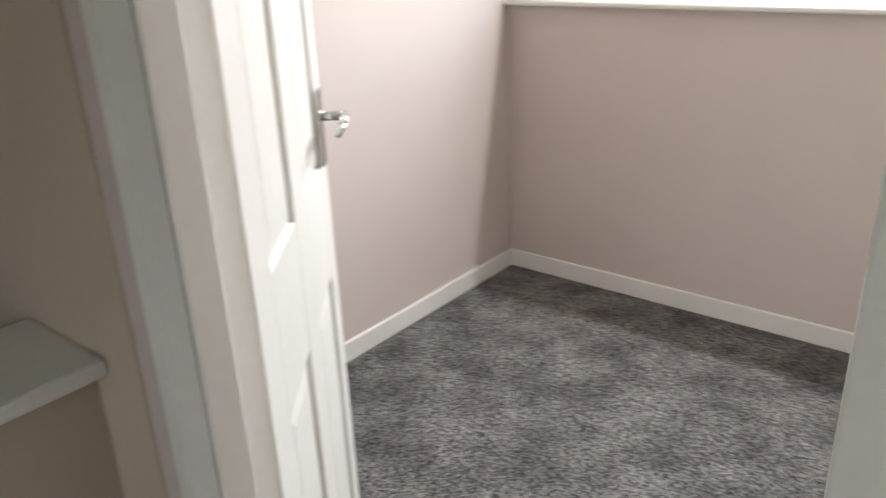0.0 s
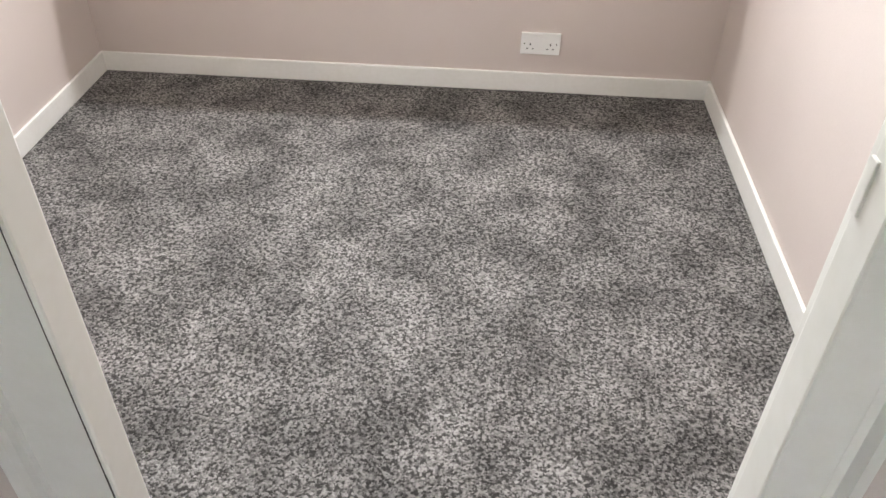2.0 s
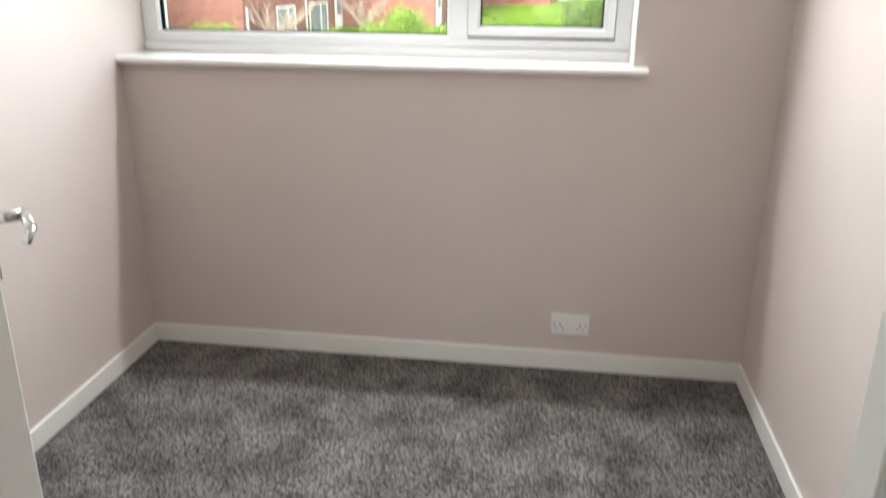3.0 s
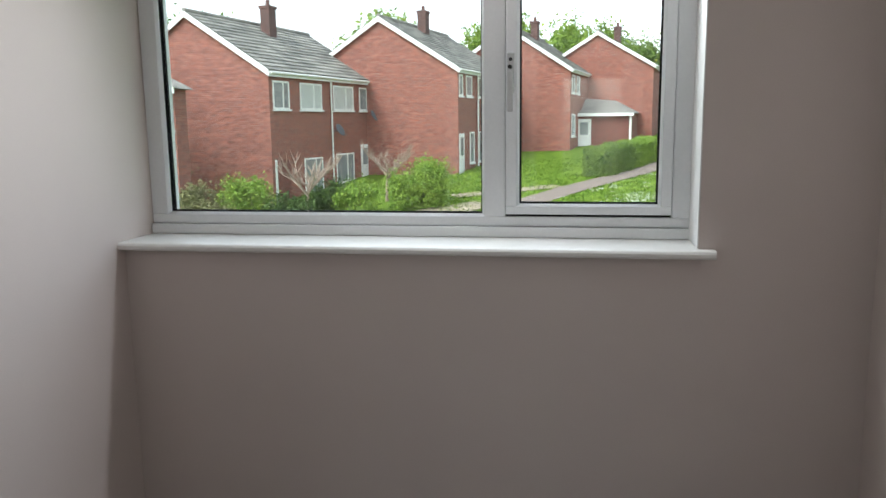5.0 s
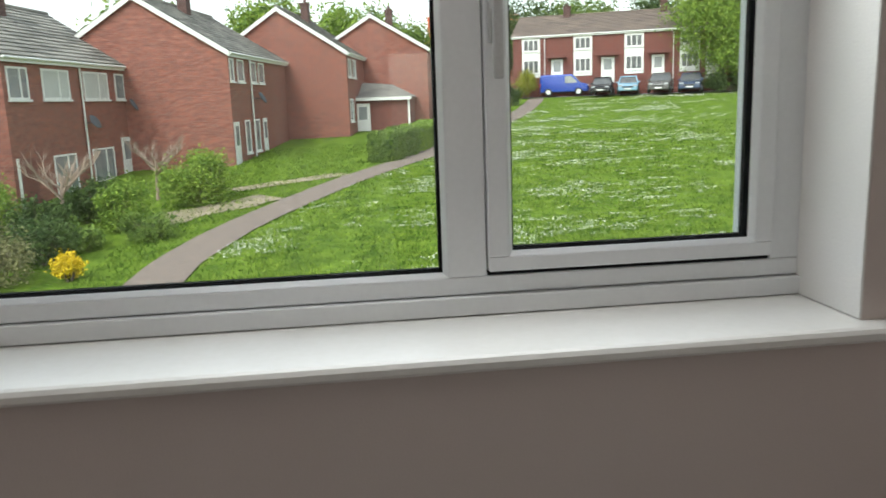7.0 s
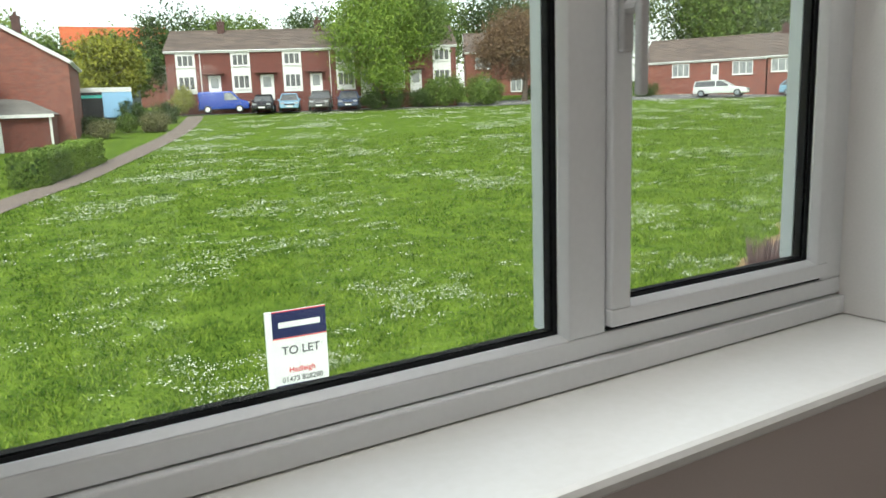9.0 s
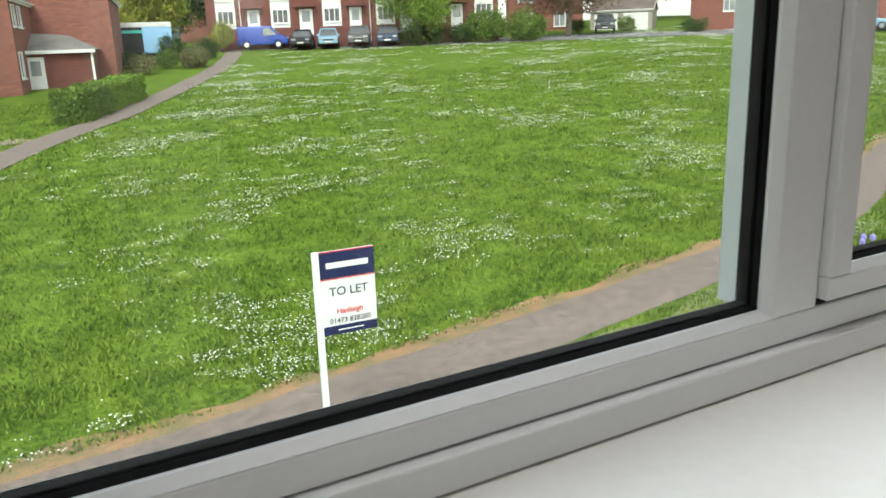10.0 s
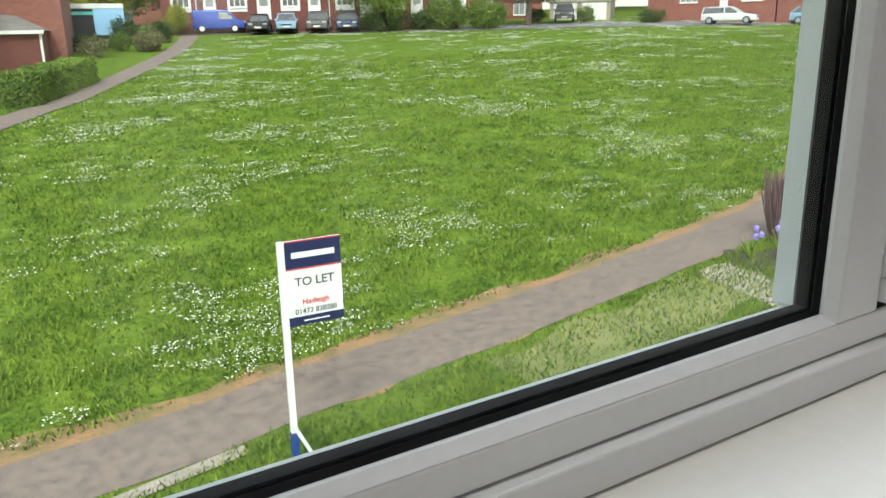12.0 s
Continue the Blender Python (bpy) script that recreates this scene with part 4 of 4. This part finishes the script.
part("fascia", bbox(-9.2, 0.2, -0.36, -0.3, 2.56, 2.76), TRIM, ha)


def front_window(parent, x0, x1, z0, z1, pane=None):
    f = bmesh.new()
    t = 0.07
    for a, b, c, d in ((x0, x1, z0, z0 + t), (x0, x1, z1 - t, z1), (x0, x0 + t, z0 + t, z1 - t), (x1 - t, x1, z0 + t, z1 - t), (x0 + (x1 - x0) * 0.32, x0 + (x1 - x0) * 0.32 + t, z0 + t, z1 - t)):
        box(f, a, b, -0.035, 0.02, c, d)
    w = part("window", f, TRIM, parent)
    part("pane", bbox(x0 + 0.03, x1 - 0.03, -0.01, 0.01, z0 + 0.03, z1 - 0.03), pane or PANE, w)
    part("sill", bbox(x0 - 0.05, x1 + 0.05, -0.1, 0, z0 - 0.07, z0), TRIM, w)


for x0, x1, z0, z1 in ((-1.17, -0.06, 1.39, 2.48), (-2.86, -1.79, 1.34, 2.5), (-2.93, -1.82, -2.05, -0.55)):
    front_window(ha, x0, x1, z0, z1)
ad = part("door", bbox(-1.1, -0.14, -0.04, 0.02, -2.1, -0.41, bevel=0.01), TRIM, ha, "white front door with dark glazing")
part("glazing", bbox(-0.95, -0.8, -0.05, -0.038, -1.25, -0.75), PANE, ad)
part("glazing", bbox(-0.55, -0.22, -0.05, -0.038, -1.45, -0.55), PANE, ad)
part("letter_box", bbox(-0.92, -0.72, -0.05, -0.038, -1.5, -1.44), DARK, ad)

# terrace across the green
te = house("terrace", (15.6, 66.5), -114, 2.0, 6.75, 3.6, 1.75, 24.0, "red brick terrace with white panels between the windows", wall=BRICKD, roof=ROOFB, chimney=[(4.2, 0.3), (12.4, 0.3), (20.0, 0.3)], bargeboard=False)
for i, s in enumerate((0.8, 5.2, 9.4, 13.8, 18.0, 22.0)):
    part("white_panel", bbox(0.0, 0.04, s, s + 1.55, 3.3, 6.62), TRIM, te)
    house_window(te, 0.04, s + 0.12, s + 1.43, 5.5, 6.45, lights=3, pane=DARKPANE)
    house_window(te, 0.04, s + 0.12, s + 1.43, 3.65, 4.75, lights=3, pane=DARKPANE)
for s0, s1 in ((3.3, 4.3), (7.5, 8.6), (11.6, 12.6), (15.8, 16.8), (20.0, 21.0)):
    house_door(te, 0.0, s0, s1, 2.6, 4.75)
    part("porch_canopy", bbox(0, 0.7, s0 - 0.3, s1 + 0.3, 4.85, 4.98), BRICKD, te)
for s in (2.75, 13.3):
    downpipe(te, s, 2.0, 6.5)
# bungalow and its neighbours
bu = house("bungalow", (63.5, 45.0), -152, 1.9, 5.1, 4.0, 2.1, 5.4, "low red brick bungalow with a brown tiled roof", wall=BRICK, roof=ROOFB, chimney=[(0.9, 0.0)])
bu2 = house("bungalow", (58.1, 55.2), -152, 1.9, 5.05, 4.0, 2.1, 11.4, "low red brick bungalow with a brown tiled roof", wall=BRICK, roof=ROOFB, bargeboard=False)
for s0, s1, z0, z1 in ((0.3, 2.1, 3.7, 4.85), (3.5, 4.5, 4.05, 4.85)):
    house_window(bu, 0.0, s0, s1, z0, z1, lights=3)
house_door(bu, 0.0, 2.6, 3.25, 2.6, 4.8)
for s0, s1 in ((8.5, 10.3), (3.0, 4.6)):
    house_window(bu2, 0.0, s0, s1, 3.6, 4.8, lights=3)
house_door(bu2, 0.0, 6.6, 7.3, 2.6, 4.7)
fw = house("house", (46.0, 68.0), -122, 2.0, 7.0, 3.6, 2.0, 7.5, "two-storey brick house with white rendered bay", wall=BRICK, roof=ROOFB)
for s0 in (1.0, 4.6):
    house_window(fw, 0.0, s0, s0 + 1.7, 5.3, 6.5, lights=3)
    house_window(fw, 0.0, s0, s0 + 1.7, 2.9, 4.3, lights=3)
gar = house("garage", (52.5, 63.0), -140, 1.9, 4.2, 1.9, 0.9, 6.0, "pale garages with white doors", wall=CONC, roof=ROOFB)
part("garage_door", bbox(0.0, 0.05, 0.4, 2.7, 1.9, 3.9), TRIM, gar)
part("garage_door", bbox(0.0, 0.05, 3.2, 5.6, 1.9, 3.9), TRIM, gar)
g2 = house("garage", (12.5, 88.0), -100, 2.2, 4.9, 2.2, 0.5, 5.0, "grey garage block beyond the drive", wall=GREYPAINT, roof=ROOFB)
orr = house("house", (14.0, 118.0), -95, 3.6, 10.6, 4.5, 3.6, 14.0, "distant house with a bright orange tiled roof", wall=BRICK, roof=ROOFO)


# ---- vehicles ----
def vehicle(name, x, y, angle, paint, label, length=4.3, width=1.75, height=1.45, van=False, estate=False):
    ob = empty(name, Matrix.Translation((x, y, gz(x, y) + 0.085)) @ Matrix.Rotation(radians(angle), 4, "Z"), label, "van" if van else "car")
    L, h = length / 2, height
    if van:
        body = [(-L, 0.35), (-L, h * 0.96), (-L + 0.15, h), (L - 1.35, h), (L - 0.75, h * 0.62), (L - 0.1, h * 0.52), (L, h * 0.4), (L, 0.3), (-L, 0.3)]
        cab = [(L - 1.95, h * 0.58), (L - 1.95, h * 0.9), (L - 1.42, h * 0.92), (L - 0.85, h * 0.6)]
    else:
        rr = -L + (0.25 if estate else 0.75)
        body = [(-L, 0.3), (-L, h * 0.56), (-L + 0.12, h * 0.64), (L - 1.35, h * 0.63), (L - 0.25, h * 0.53), (L, h * 0.42), (L, 0.26)]
        cab = [(-L + 0.1, h * 0.62), (rr, h * 0.97), (rr + 0.4, h), (0.15, h), (L - 1.3, h * 0.62)]
    b = bmesh.new()
    prism(b, body, -width / 2, width / 2)
    bmesh.ops.bevel(b, geom=b.edges[:], offset=0.11, segments=3, affect="EDGES", profile=0.6)
    for v in b.verts:
        v.co.y *= 1 - 0.13 * abs(v.co.x / L) ** 4 - (0.16 * max(0.0, v.co.z / h - 0.6) if van else 0)
    part("body", b, paint, ob, smooth=True)
    if not van:
        c = bmesh.new()
        prism(c, cab, -width / 2 + 0.08, width / 2 - 0.08)
        bmesh.ops.bevel(c, geom=c.edges[:], offset=0.05, segments=2, affect="EDGES", profile=0.6)
        for v in c.verts:
            v.co.y *= 1 - 0.22 * max(0.0, v.co.z / h - 0.62) / 0.38
        part("windows", c, DARKPANE, ob)
        for sy in (-1, 1):
            for xa, xb in ((cab[0][0], cab[1][0]), (cab[4][0], cab[3][0]), (-0.35, -0.35)):
                pl = bmesh.new()
                rod(pl, (xa, sy * (width / 2 - 0.09), h * 0.62), (xb, sy * (width / 2 - 0.26), h * 0.99), 0.045, seg=6)
                part("pillar", pl, paint, ob)
            mi = bbox(L - 1.55, L - 1.4, sy * (width / 2 + 0.02) - 0.08, sy * (width / 2 + 0.02) + 0.08, h * 0.62, h * 0.71, bevel=0.02)
            part("wing_mirror", mi, paint, ob)
        rf = bmesh.new()
        prism(rf, [(rr + 0.05, h * 0.96), (rr + 0.4, h + 0.02), (0.15, h + 0.02), (0.3, h * 0.96)], -width / 2 + 0.24, width / 2 - 0.24)
        part("roof_panel", rf, paint, ob)
    else:
        for sy in (-1, 1):
            c = bmesh.new()
            ya, yb = sorted((sy * width / 2, sy * (width / 2 + 0.012)))
            prism(c, cab, ya, yb)
            part("side_window", c, PANE, ob)
        c = bmesh.new()
        ws_ = [(L - 1.33, h * 0.985), (L - 0.74, h * 0.64), (L - 0.72, h * 0.66), (L - 1.30, h * 0.995)]
        prism(c, ws_, -width / 2 + 0.12, width / 2 - 0.12)
        part("windscreen", c, PANE, ob)
    for wx in (-L + 0.75, L - 0.8):
        for sy in (-1, 1):
            tb = bmesh.new()
            rod(tb, (wx, sy * (width / 2 - 0.19), 0.31), (wx, sy * (width / 2 + 0.012), 0.31), 0.31, seg=18)
            ty = part("wheel", tb, RUBBER, ob)
            rm = bmesh.new()
            rod(rm, (wx, sy * (width / 2 + 0.0), 0.31), (wx, sy * (width / 2 + 0.022), 0.31), 0.2, seg=14)
            part("rim", rm, GREYPAINT if not van else TRIM, ty)
    for sy in (-1, 1):
        part("headlight", bbox(L - 0.1, L + 0.012, sy * (width / 2 - 0.3) - 0.16, sy * (width / 2 - 0.3) + 0.16, h * 0.42, h * 0.5), ALLOY, ob)
        part("tail_light", bbox(-L - 0.012, -L + 0.05, sy * (width / 2 - 0.18) - 0.1, sy * (width / 2 - 0.18) + 0.1, h * 0.45, h * 0.58), REDP, ob)
    part("number_plate", bbox(L - 0.02, L + 0.014, -0.26, 0.26, 0.36, 0.47), TRIM, ob)
    part("grille", bbox(L - 0.03, L + 0.012, -0.42, 0.42, 0.5, 0.62), DARK, ob)
    return ob


def paint(name, c):
    return mat(name, c, tuple(v * 0.92 for v in c), 0.25, 2, 40, 0, spec=0.6)


BLUE, SKYB, BLACK, SILVER, WHITEC, TEAL = (paint(*p) for p in (("blue_paint", (0.03, 0.07, 0.36)), ("pale_blue_paint", (0.25, 0.42, 0.55)), ("black_paint", (0.03, 0.03, 0.035)), ("grey_car_paint", (0.12, 0.115, 0.11)), ("white_car_paint", (0.7, 0.72, 0.7)), ("dark_blue_paint", (0.06, 0.08, 0.14))))
vehicle("van", 19.7, 64.7, -24, BLUE, "bright blue panel van parked beside the green", 4.1, 1.8, 1.75, van=True)
vehicle("car", 22.2, 62.3, -115, BLACK, "black hatchback parked by the green", 3.9, 1.7, 1.45)
vehicle("car", 24.2, 61.7, -112, SKYB, "pale blue hatchback parked by the green", 3.8, 1.7, 1.45)
vehicle("car", 26.5, 60.5, -118, SILVER, "dark grey car parked by the green", 4.3, 1.8, 1.6)
vehicle("car", 28.6, 59.5, -118, TEAL, "dark blue car with a pale windscreen", 4.1, 1.8, 1.5)
vehicle("car", 29.6, 64.6, -24, WHITEC, "white car parked before the terrace", 4.2, 1.75, 1.5)
vehicle("car", 58.5, 46.0, -62, WHITEC, "white estate car parked before the bungalow", 4.6, 1.78, 1.42, estate=True)
vehicle("car", 64.2, 41.6, -62, SKYB, "pale blue car parked before the bungalow", 4.2, 1.75, 1.5)
vehicle("car", 49.8, 57.6, -130, SILVER, "grey car parked by the garages", 4.2, 1.8, 1.6)
bx = empty("box_van", Matrix.Translation((9.6, 59.5, gz(9.6, 59.5) + 0.08)) @ Matrix.Rotation(radians(-4), 4, "Z"), "pale blue and white box van, a near-black block for its shaded open side", "van")
part("box_body", bbox(-0.2, 1.75, -1.0, 1.0, 0.55, 2.55, bevel=0.04), paint("sky_paint", (0.3, 0.55, 0.8)), bx)
# solid block; the dark inside of the open side is put into its colour
part("shade_block", bbox(-1.75, -0.2, -1.0, 1.0, 0.55, 2.3, bevel=0.03), DARK, bx)
part("awning", bbox(-1.8, 1.75, -1.03, 1.03, 2.3, 2.62, bevel=0.02), TRIM, bx)
part("stripe", bbox(-1.78, -0.2, -1.04, -1.0, 1.9, 2.1), paint("turquoise_paint", (0.05, 0.5, 0.42)), bx)
for wx in (-1.2, 1.2):
    tb = bmesh.new()
    rod(tb, (wx, -1.02, 0.32), (wx, -0.8, 0.32), 0.32, seg=16)
    part("wheel", tb, RUBBER, bx)
part("chassis", bbox(-1.7, 1.7, -0.9, 0.9, 0.3, 0.55), DARK, bx)

# ---- planting ----
hedge(2.3, 31.9, 3.75, 34.6, 1.35, 1.15, "mid", "rounded dark green garden hedge", 11, 9000, 0.05, round_end=0.9)
hedge(3.8, 34.7, 5.6, 38.2, 1.15, 1.1, "fresh", "clipped bright green hedge by the path", 12, 9500, 0.05)
shrub(-3.9, 25.2, 1.5, 1.4, 1.65, "fresh", "rounded light green shrub beside the path", 21, 8360, 0.056)
shrub(-5.4, 21.6, 0.8, 0.8, 1.6, "fresh", "upright bright green shrub", 22, 4840, 0.049)
shrub(-4.4, 20.2, 0.8, 0.7, 0.7, "mid", "low green garden shrub", 23, 3300, 0.042)
shrub(-6.6, 23.3, 1.2, 1.0, 1.3, "dark", "dark green garden shrub", 24, 5280, 0.049)
shrub(-7.4, 21.0, 1.0, 0.9, 1.2, "dark", "dark green garden shrub", 25, 4840, 0.049)
shrub(-8.9, 21.4, 1.1, 0.9, 1.75, "fresh", "bushy green and yellow shrub", 26, 5720, 0.049)
shrub(-10.5, 21.2, 1.0, 0.9, 1.7, "olive", "pale feathery garden shrub", 27, 5280, 0.049)
shrub(-8.6, 18.6, 1.5, 1.0, 1.1, "olive", "pale pink-tinged heather bush", 28, 6160, 0.042)
shrub(-7.2, 16.4, 1.4, 1.1, 1.2, "olive", "pale brown heather bush", 29, 5720, 0.042)
shrub(-6.4, 18.2, 0.9, 0.9, 1.15, "dark", "dark green garden shrub", 30, 4400, 0.042)
shrub(-5.25, 16.5, 0.36, 0.36, 0.62, "flower", "bright yellow flowering plant", 31, 1980, 0.035, name="flowering_plant", cat="plant")
shrub(-5.9, 19.6, 0.7, 0.6, 0.6, "mid", "low green garden shrub", 35, 2640, 0.042)
shrub(11.2, 58.0, 1.05, 1.05, 1.8, "dark", "round dark green garden shrub", 32, 3080, 0.070)
shrub(11.5, 52.4, 1.2, 1.0, 1.15, "olive", "low spreading olive shrub", 33, 3520, 0.070)
shrub(9.9, 53.3, 0.75, 0.7, 1.15, "mid", "small green garden shrub", 34, 2200, 0.063)
shrub(13.4, 58.4, 1.1, 1.0, 1.5, "dark", "dark green shrub by the path end", 36, 3080, 0.070)
shrub(8.3, 55.2, 1.4, 1.1, 0.95, "dark", "low dark green shrub by the drive", 37, 3080, 0.070)
shrub(7.8, 50.2, 1.0, 0.9, 1.1, "olive", "brown-green shrub by the house end", 38, 2200, 0.063)
shrub(16.3, 65.0, 1.0, 1.0, 2.3, "yellow", "golden yellow shrub beside the parked van", 39, 3300, 0.077)
shrub(9.0, 66.0, 1.2, 1.2, 4.4, "yellow", "tall yellow-green conifer behind the house", 40, 3300, 0.098)
shrub(36.5, 56.8, 2.0, 1.7, 2.6, "mid", "broad dark green bush on the green", 41, 7040, 0.091)
shrub(39.5, 55.4, 2.0, 1.7, 2.4, "mid", "broad dark green bush on the green", 42, 7040, 0.091)
shrub(34.4, 57.6, 1.3, 1.2, 1.5, "dark", "dark green bush on the green", 43, 3520, 0.084)
shrub(31.2, 58.4, 2.2, 1.4, 1.5, "dark", "low dark green undergrowth below the tree", 44, 4840, 0.084)
shrub(55.5, 52.0, 1.8, 1.0, 1.2, "dark", "dark green shrub before the bungalow", 45, 2640, 0.070)
shrub(48.0, 59.5, 1.0, 1.0, 1.3, "dark", "round dark shrub by the drive", 46, 1980, 0.070)
shrub(51.8, 57.0, 1.0, 1.0, 1.4, "mid", "round green shrub by the drive", 47, 1980, 0.070)
tree(31.0, 59.0, 11.0, 4.0, 5.0, "fresh", "spreading pale green tree on the green", 51, 30000, 0.12, 0.2, 0.12, droop=True)
tree(34.5, 60.0, 11.5, 3.6, 5.0, "mid", "weeping green tree on the green", 52, 26000, 0.12, 0.2, 0.12, droop=True)
tree(44.6, 56.4, 8.2, 4.6, 3.2, "bronze", "bronze-leaved tree with a short trunk", 53, 24000, 0.11, 0.3, 0.3)
for i, (x, y, h, rx, kd) in enumerate(((8, 96, 9, 5, "mid"), (17, 98, 8.5, 5, "mid"), (24, 98, 11.5, 6, "dark"), (14, 86, 7.5, 3.5, "yellow"), (31, 96, 11, 5.5, "mid"), (40, 92, 11, 6, "dark"), (52, 86, 12.5, 6.5, "mid"), (62, 82, 13, 7, "dark"), (70, 74, 14, 8, "mid"), (80, 66, 17, 8, "dark"), (88, 54, 17, 8, "mid"), (92, 42, 17, 8, "dark"), (76, 58, 14, 8, "mid"), (74, 84, 15, 8, "dark"), (84, 50, 14, 7, "mid"), (98, 34, 16, 8, "mid"), (90, 70, 17, 8, "mid"), (-14, 62, 9.5, 4.5, "fresh"), (-26, 50, 10, 5, "fresh"), (-5, 68, 9.5, 4.0, "fresh"), (2, 78, 9.5, 4.5, "fresh"), (-34, 60, 11, 6, "mid"))):
    tree(x, y, h, rx, h * 0.43, kd, "leafy green tree behind the houses", 60 + i, 12000, 0.2, 0.35, 0.2)


def bare_tree(x, y, h, seed, label):
    ob = empty("bare_tree", Matrix.Translation((x, y, gz(x, y))), label, "tree")
    g = np.random.default_rng(seed)
    tk = bmesh.new()
    rod(tk, (0, 0, 0), (0.05, 0, h * 0.42), 0.07, 0.05, 7)
    part("trunk", tk, TWIG, ob)
    for i in range(12):
        a = i * 0.7 + g.random()
        lb = bmesh.new()
        p = Vector((0.05, 0, h * (0.3 + 0.12 * g.random())))
        for k in range(3):
            q = p + Vector((math.cos(a) * 0.3, math.sin(a) * 0.3, 0.12 + 0.22 * g.random()))
            rod(lb, p, q, 0.034 - k * 0.008, 0.026 - k * 0.008, 5)
            for m_ in range(5):
                b_ = a + g.normal() * 0.9
                rod(lb, q, q + Vector((math.cos(b_) * 0.22, math.sin(b_) * 0.26, 0.2 + 0.3 * g.random())), 0.011, 0.004, 4)
            p, a = q, a + g.normal() * 0.35
        part("branch", lb, TWIG, ob)
    return ob


bare_tree(-6.9, 21.2, 3.4, 71, "bare pale-branched small tree")
bare_tree(-5.6, 26.6, 3.0, 72, "bare pale-branched small tree")

# lavender-like bush and irises by the slab path
lav = empty("dry_bush", Matrix.Translation((12.4, 7.85, gz(12.4, 7.85) + 0.06)), "upright mauve-brown twiggy bush by the path", "bush")
g = np.random.default_rng(81)
for i in range(190):
    st = bmesh.new()
    a, r = g.random() * 6.283, g.random() ** 0.6 * 0.34
    x, y = math.cos(a) * r, math.sin(a) * r
    rod(st, (x * 0.5, y * 0.5, -0.03), (x * 1.15, y * 1.15, 0.7 + 0.5 * g.random()), 0.02, 0.007, 5)
    part("stem", st, LEAF["mauve"], lav)
for i, (x, y) in enumerate(((11.1, 7.45), (11.5, 7.15), (11.9, 7.5), (12.2, 7.1), (11.3, 6.9))):
    ir = empty("iris_plant", Matrix.Translation((x, y, gz(x, y) + 0.08)), "blue-mauve iris with pale strappy leaves", "plant", group="irises in the flower bed")
    for k in range(10):
        st = bmesh.new()
        a = g.random() * 6.283
        rod(st, (0, 0, -0.02), (math.cos(a) * 0.2, math.sin(a) * 0.2, 0.22 + 0.12 * g.random()), 0.018, 0.004, 4)
        part("leaf", st, LEAF["fresh"], ir)
    for k in range(3):
        pt = bmesh.new()
        bmesh.ops.create_icosphere(pt, subdivisions=1, radius=0.055, matrix=Matrix.Translation((g.normal() * 0.1, g.normal() * 0.1, 0.33 + 0.05 * k)) @ Matrix.Diagonal((1, 1, 1.3, 1)))
        part("flower", pt, LEAF["iris"], ir)

# ---- letting board ----
sx, sy = 2.74, 6.2
sg = empty("letting_board", Matrix.Translation((sx, sy, gz(sx, sy) + 0.03)) @ Matrix.Rotation(radians(-4), 4, "Z"), "white and navy letting board on a white wooden post", "sign")
part("post", bbox(-0.03, 0.03, -0.02, 0.03, 0.0, 2.22, bevel=0.004), WHITEP, sg)
part("post_foot", bbox(-0.036, 0.036, -0.026, 0.036, -0.05, 0.34, bevel=0.004), paint("foot_blue", (0.02, 0.06, 0.25)), sg, "blue painted post foot")
br = bmesh.new()
rod(br, (-0.02, -0.04, 0.45), (0.2, -0.05, -0.02), 0.02, seg=6)
part("brace", br, WHITEP, sg)
bz0, bz1 = 1.41, 2.22
bd = part("board", bbox(0.03, 0.56, -0.012, 0.008, bz0, bz1, bevel=0.002), WHITEP, sg)
part("header_band", bbox(0.031, 0.559, -0.0145, -0.0125, bz1 - 0.26, bz1 - 0.012), NAVY, bd)
part("header_line", bbox(0.031, 0.559, -0.0155, -0.0145, bz1 - 0.012, bz1), REDP, bd)
part("header_line", bbox(0.031, 0.559, -0.0155, -0.0145, bz1 - 0.272, bz1 - 0.262), REDP, bd)
part("footer_band", bbox(0.031, 0.559, -0.0145, -0.0125, bz0, bz0 + 0.085), NAVY, bd)
part("footer_bar", bbox(0.17, 0.42, -0.016, -0.0146, bz0 + 0.035, bz0 + 0.047), WHITEP, bd)
# brand mark as one plain bar
part("brand_bar", bbox(0.09, 0.5, -0.016, -0.0146, bz1 - 0.165, bz1 - 0.11), WHITEP, bd)


def lettering(text, x, z, size, material, nm):
    cu = bpy.data.curves.new(nm, "FONT")
    cu.body, cu.size, cu.align_x, cu.extrude, cu.offset = text, size, "CENTER", 0.001, size * 0.012
    tmp = new(nm, cu)
    bpy.context.view_layer.update()
    me = bpy.data.meshes.new_from_object(tmp.evaluated_get(bpy.context.evaluated_depsgraph_get()))
    bpy.data.objects.remove(tmp)
    me.materials.clear()
    me.materials.append(material)
    ob = new(nm, me)
    ob.parent = bd
    ob.matrix_local = pose(x, -0.0145, z, 90, 0, 0)
    return ob


lettering("TO LET", 0.295, bz1 - 0.43, 0.115, GREYP, "words")
lettering("Hadleigh", 0.295, bz0 + 0.2, 0.074, REDP, "words")
lettering("01473 828280", 0.295, bz0 + 0.11, 0.07, GREYP, "words")
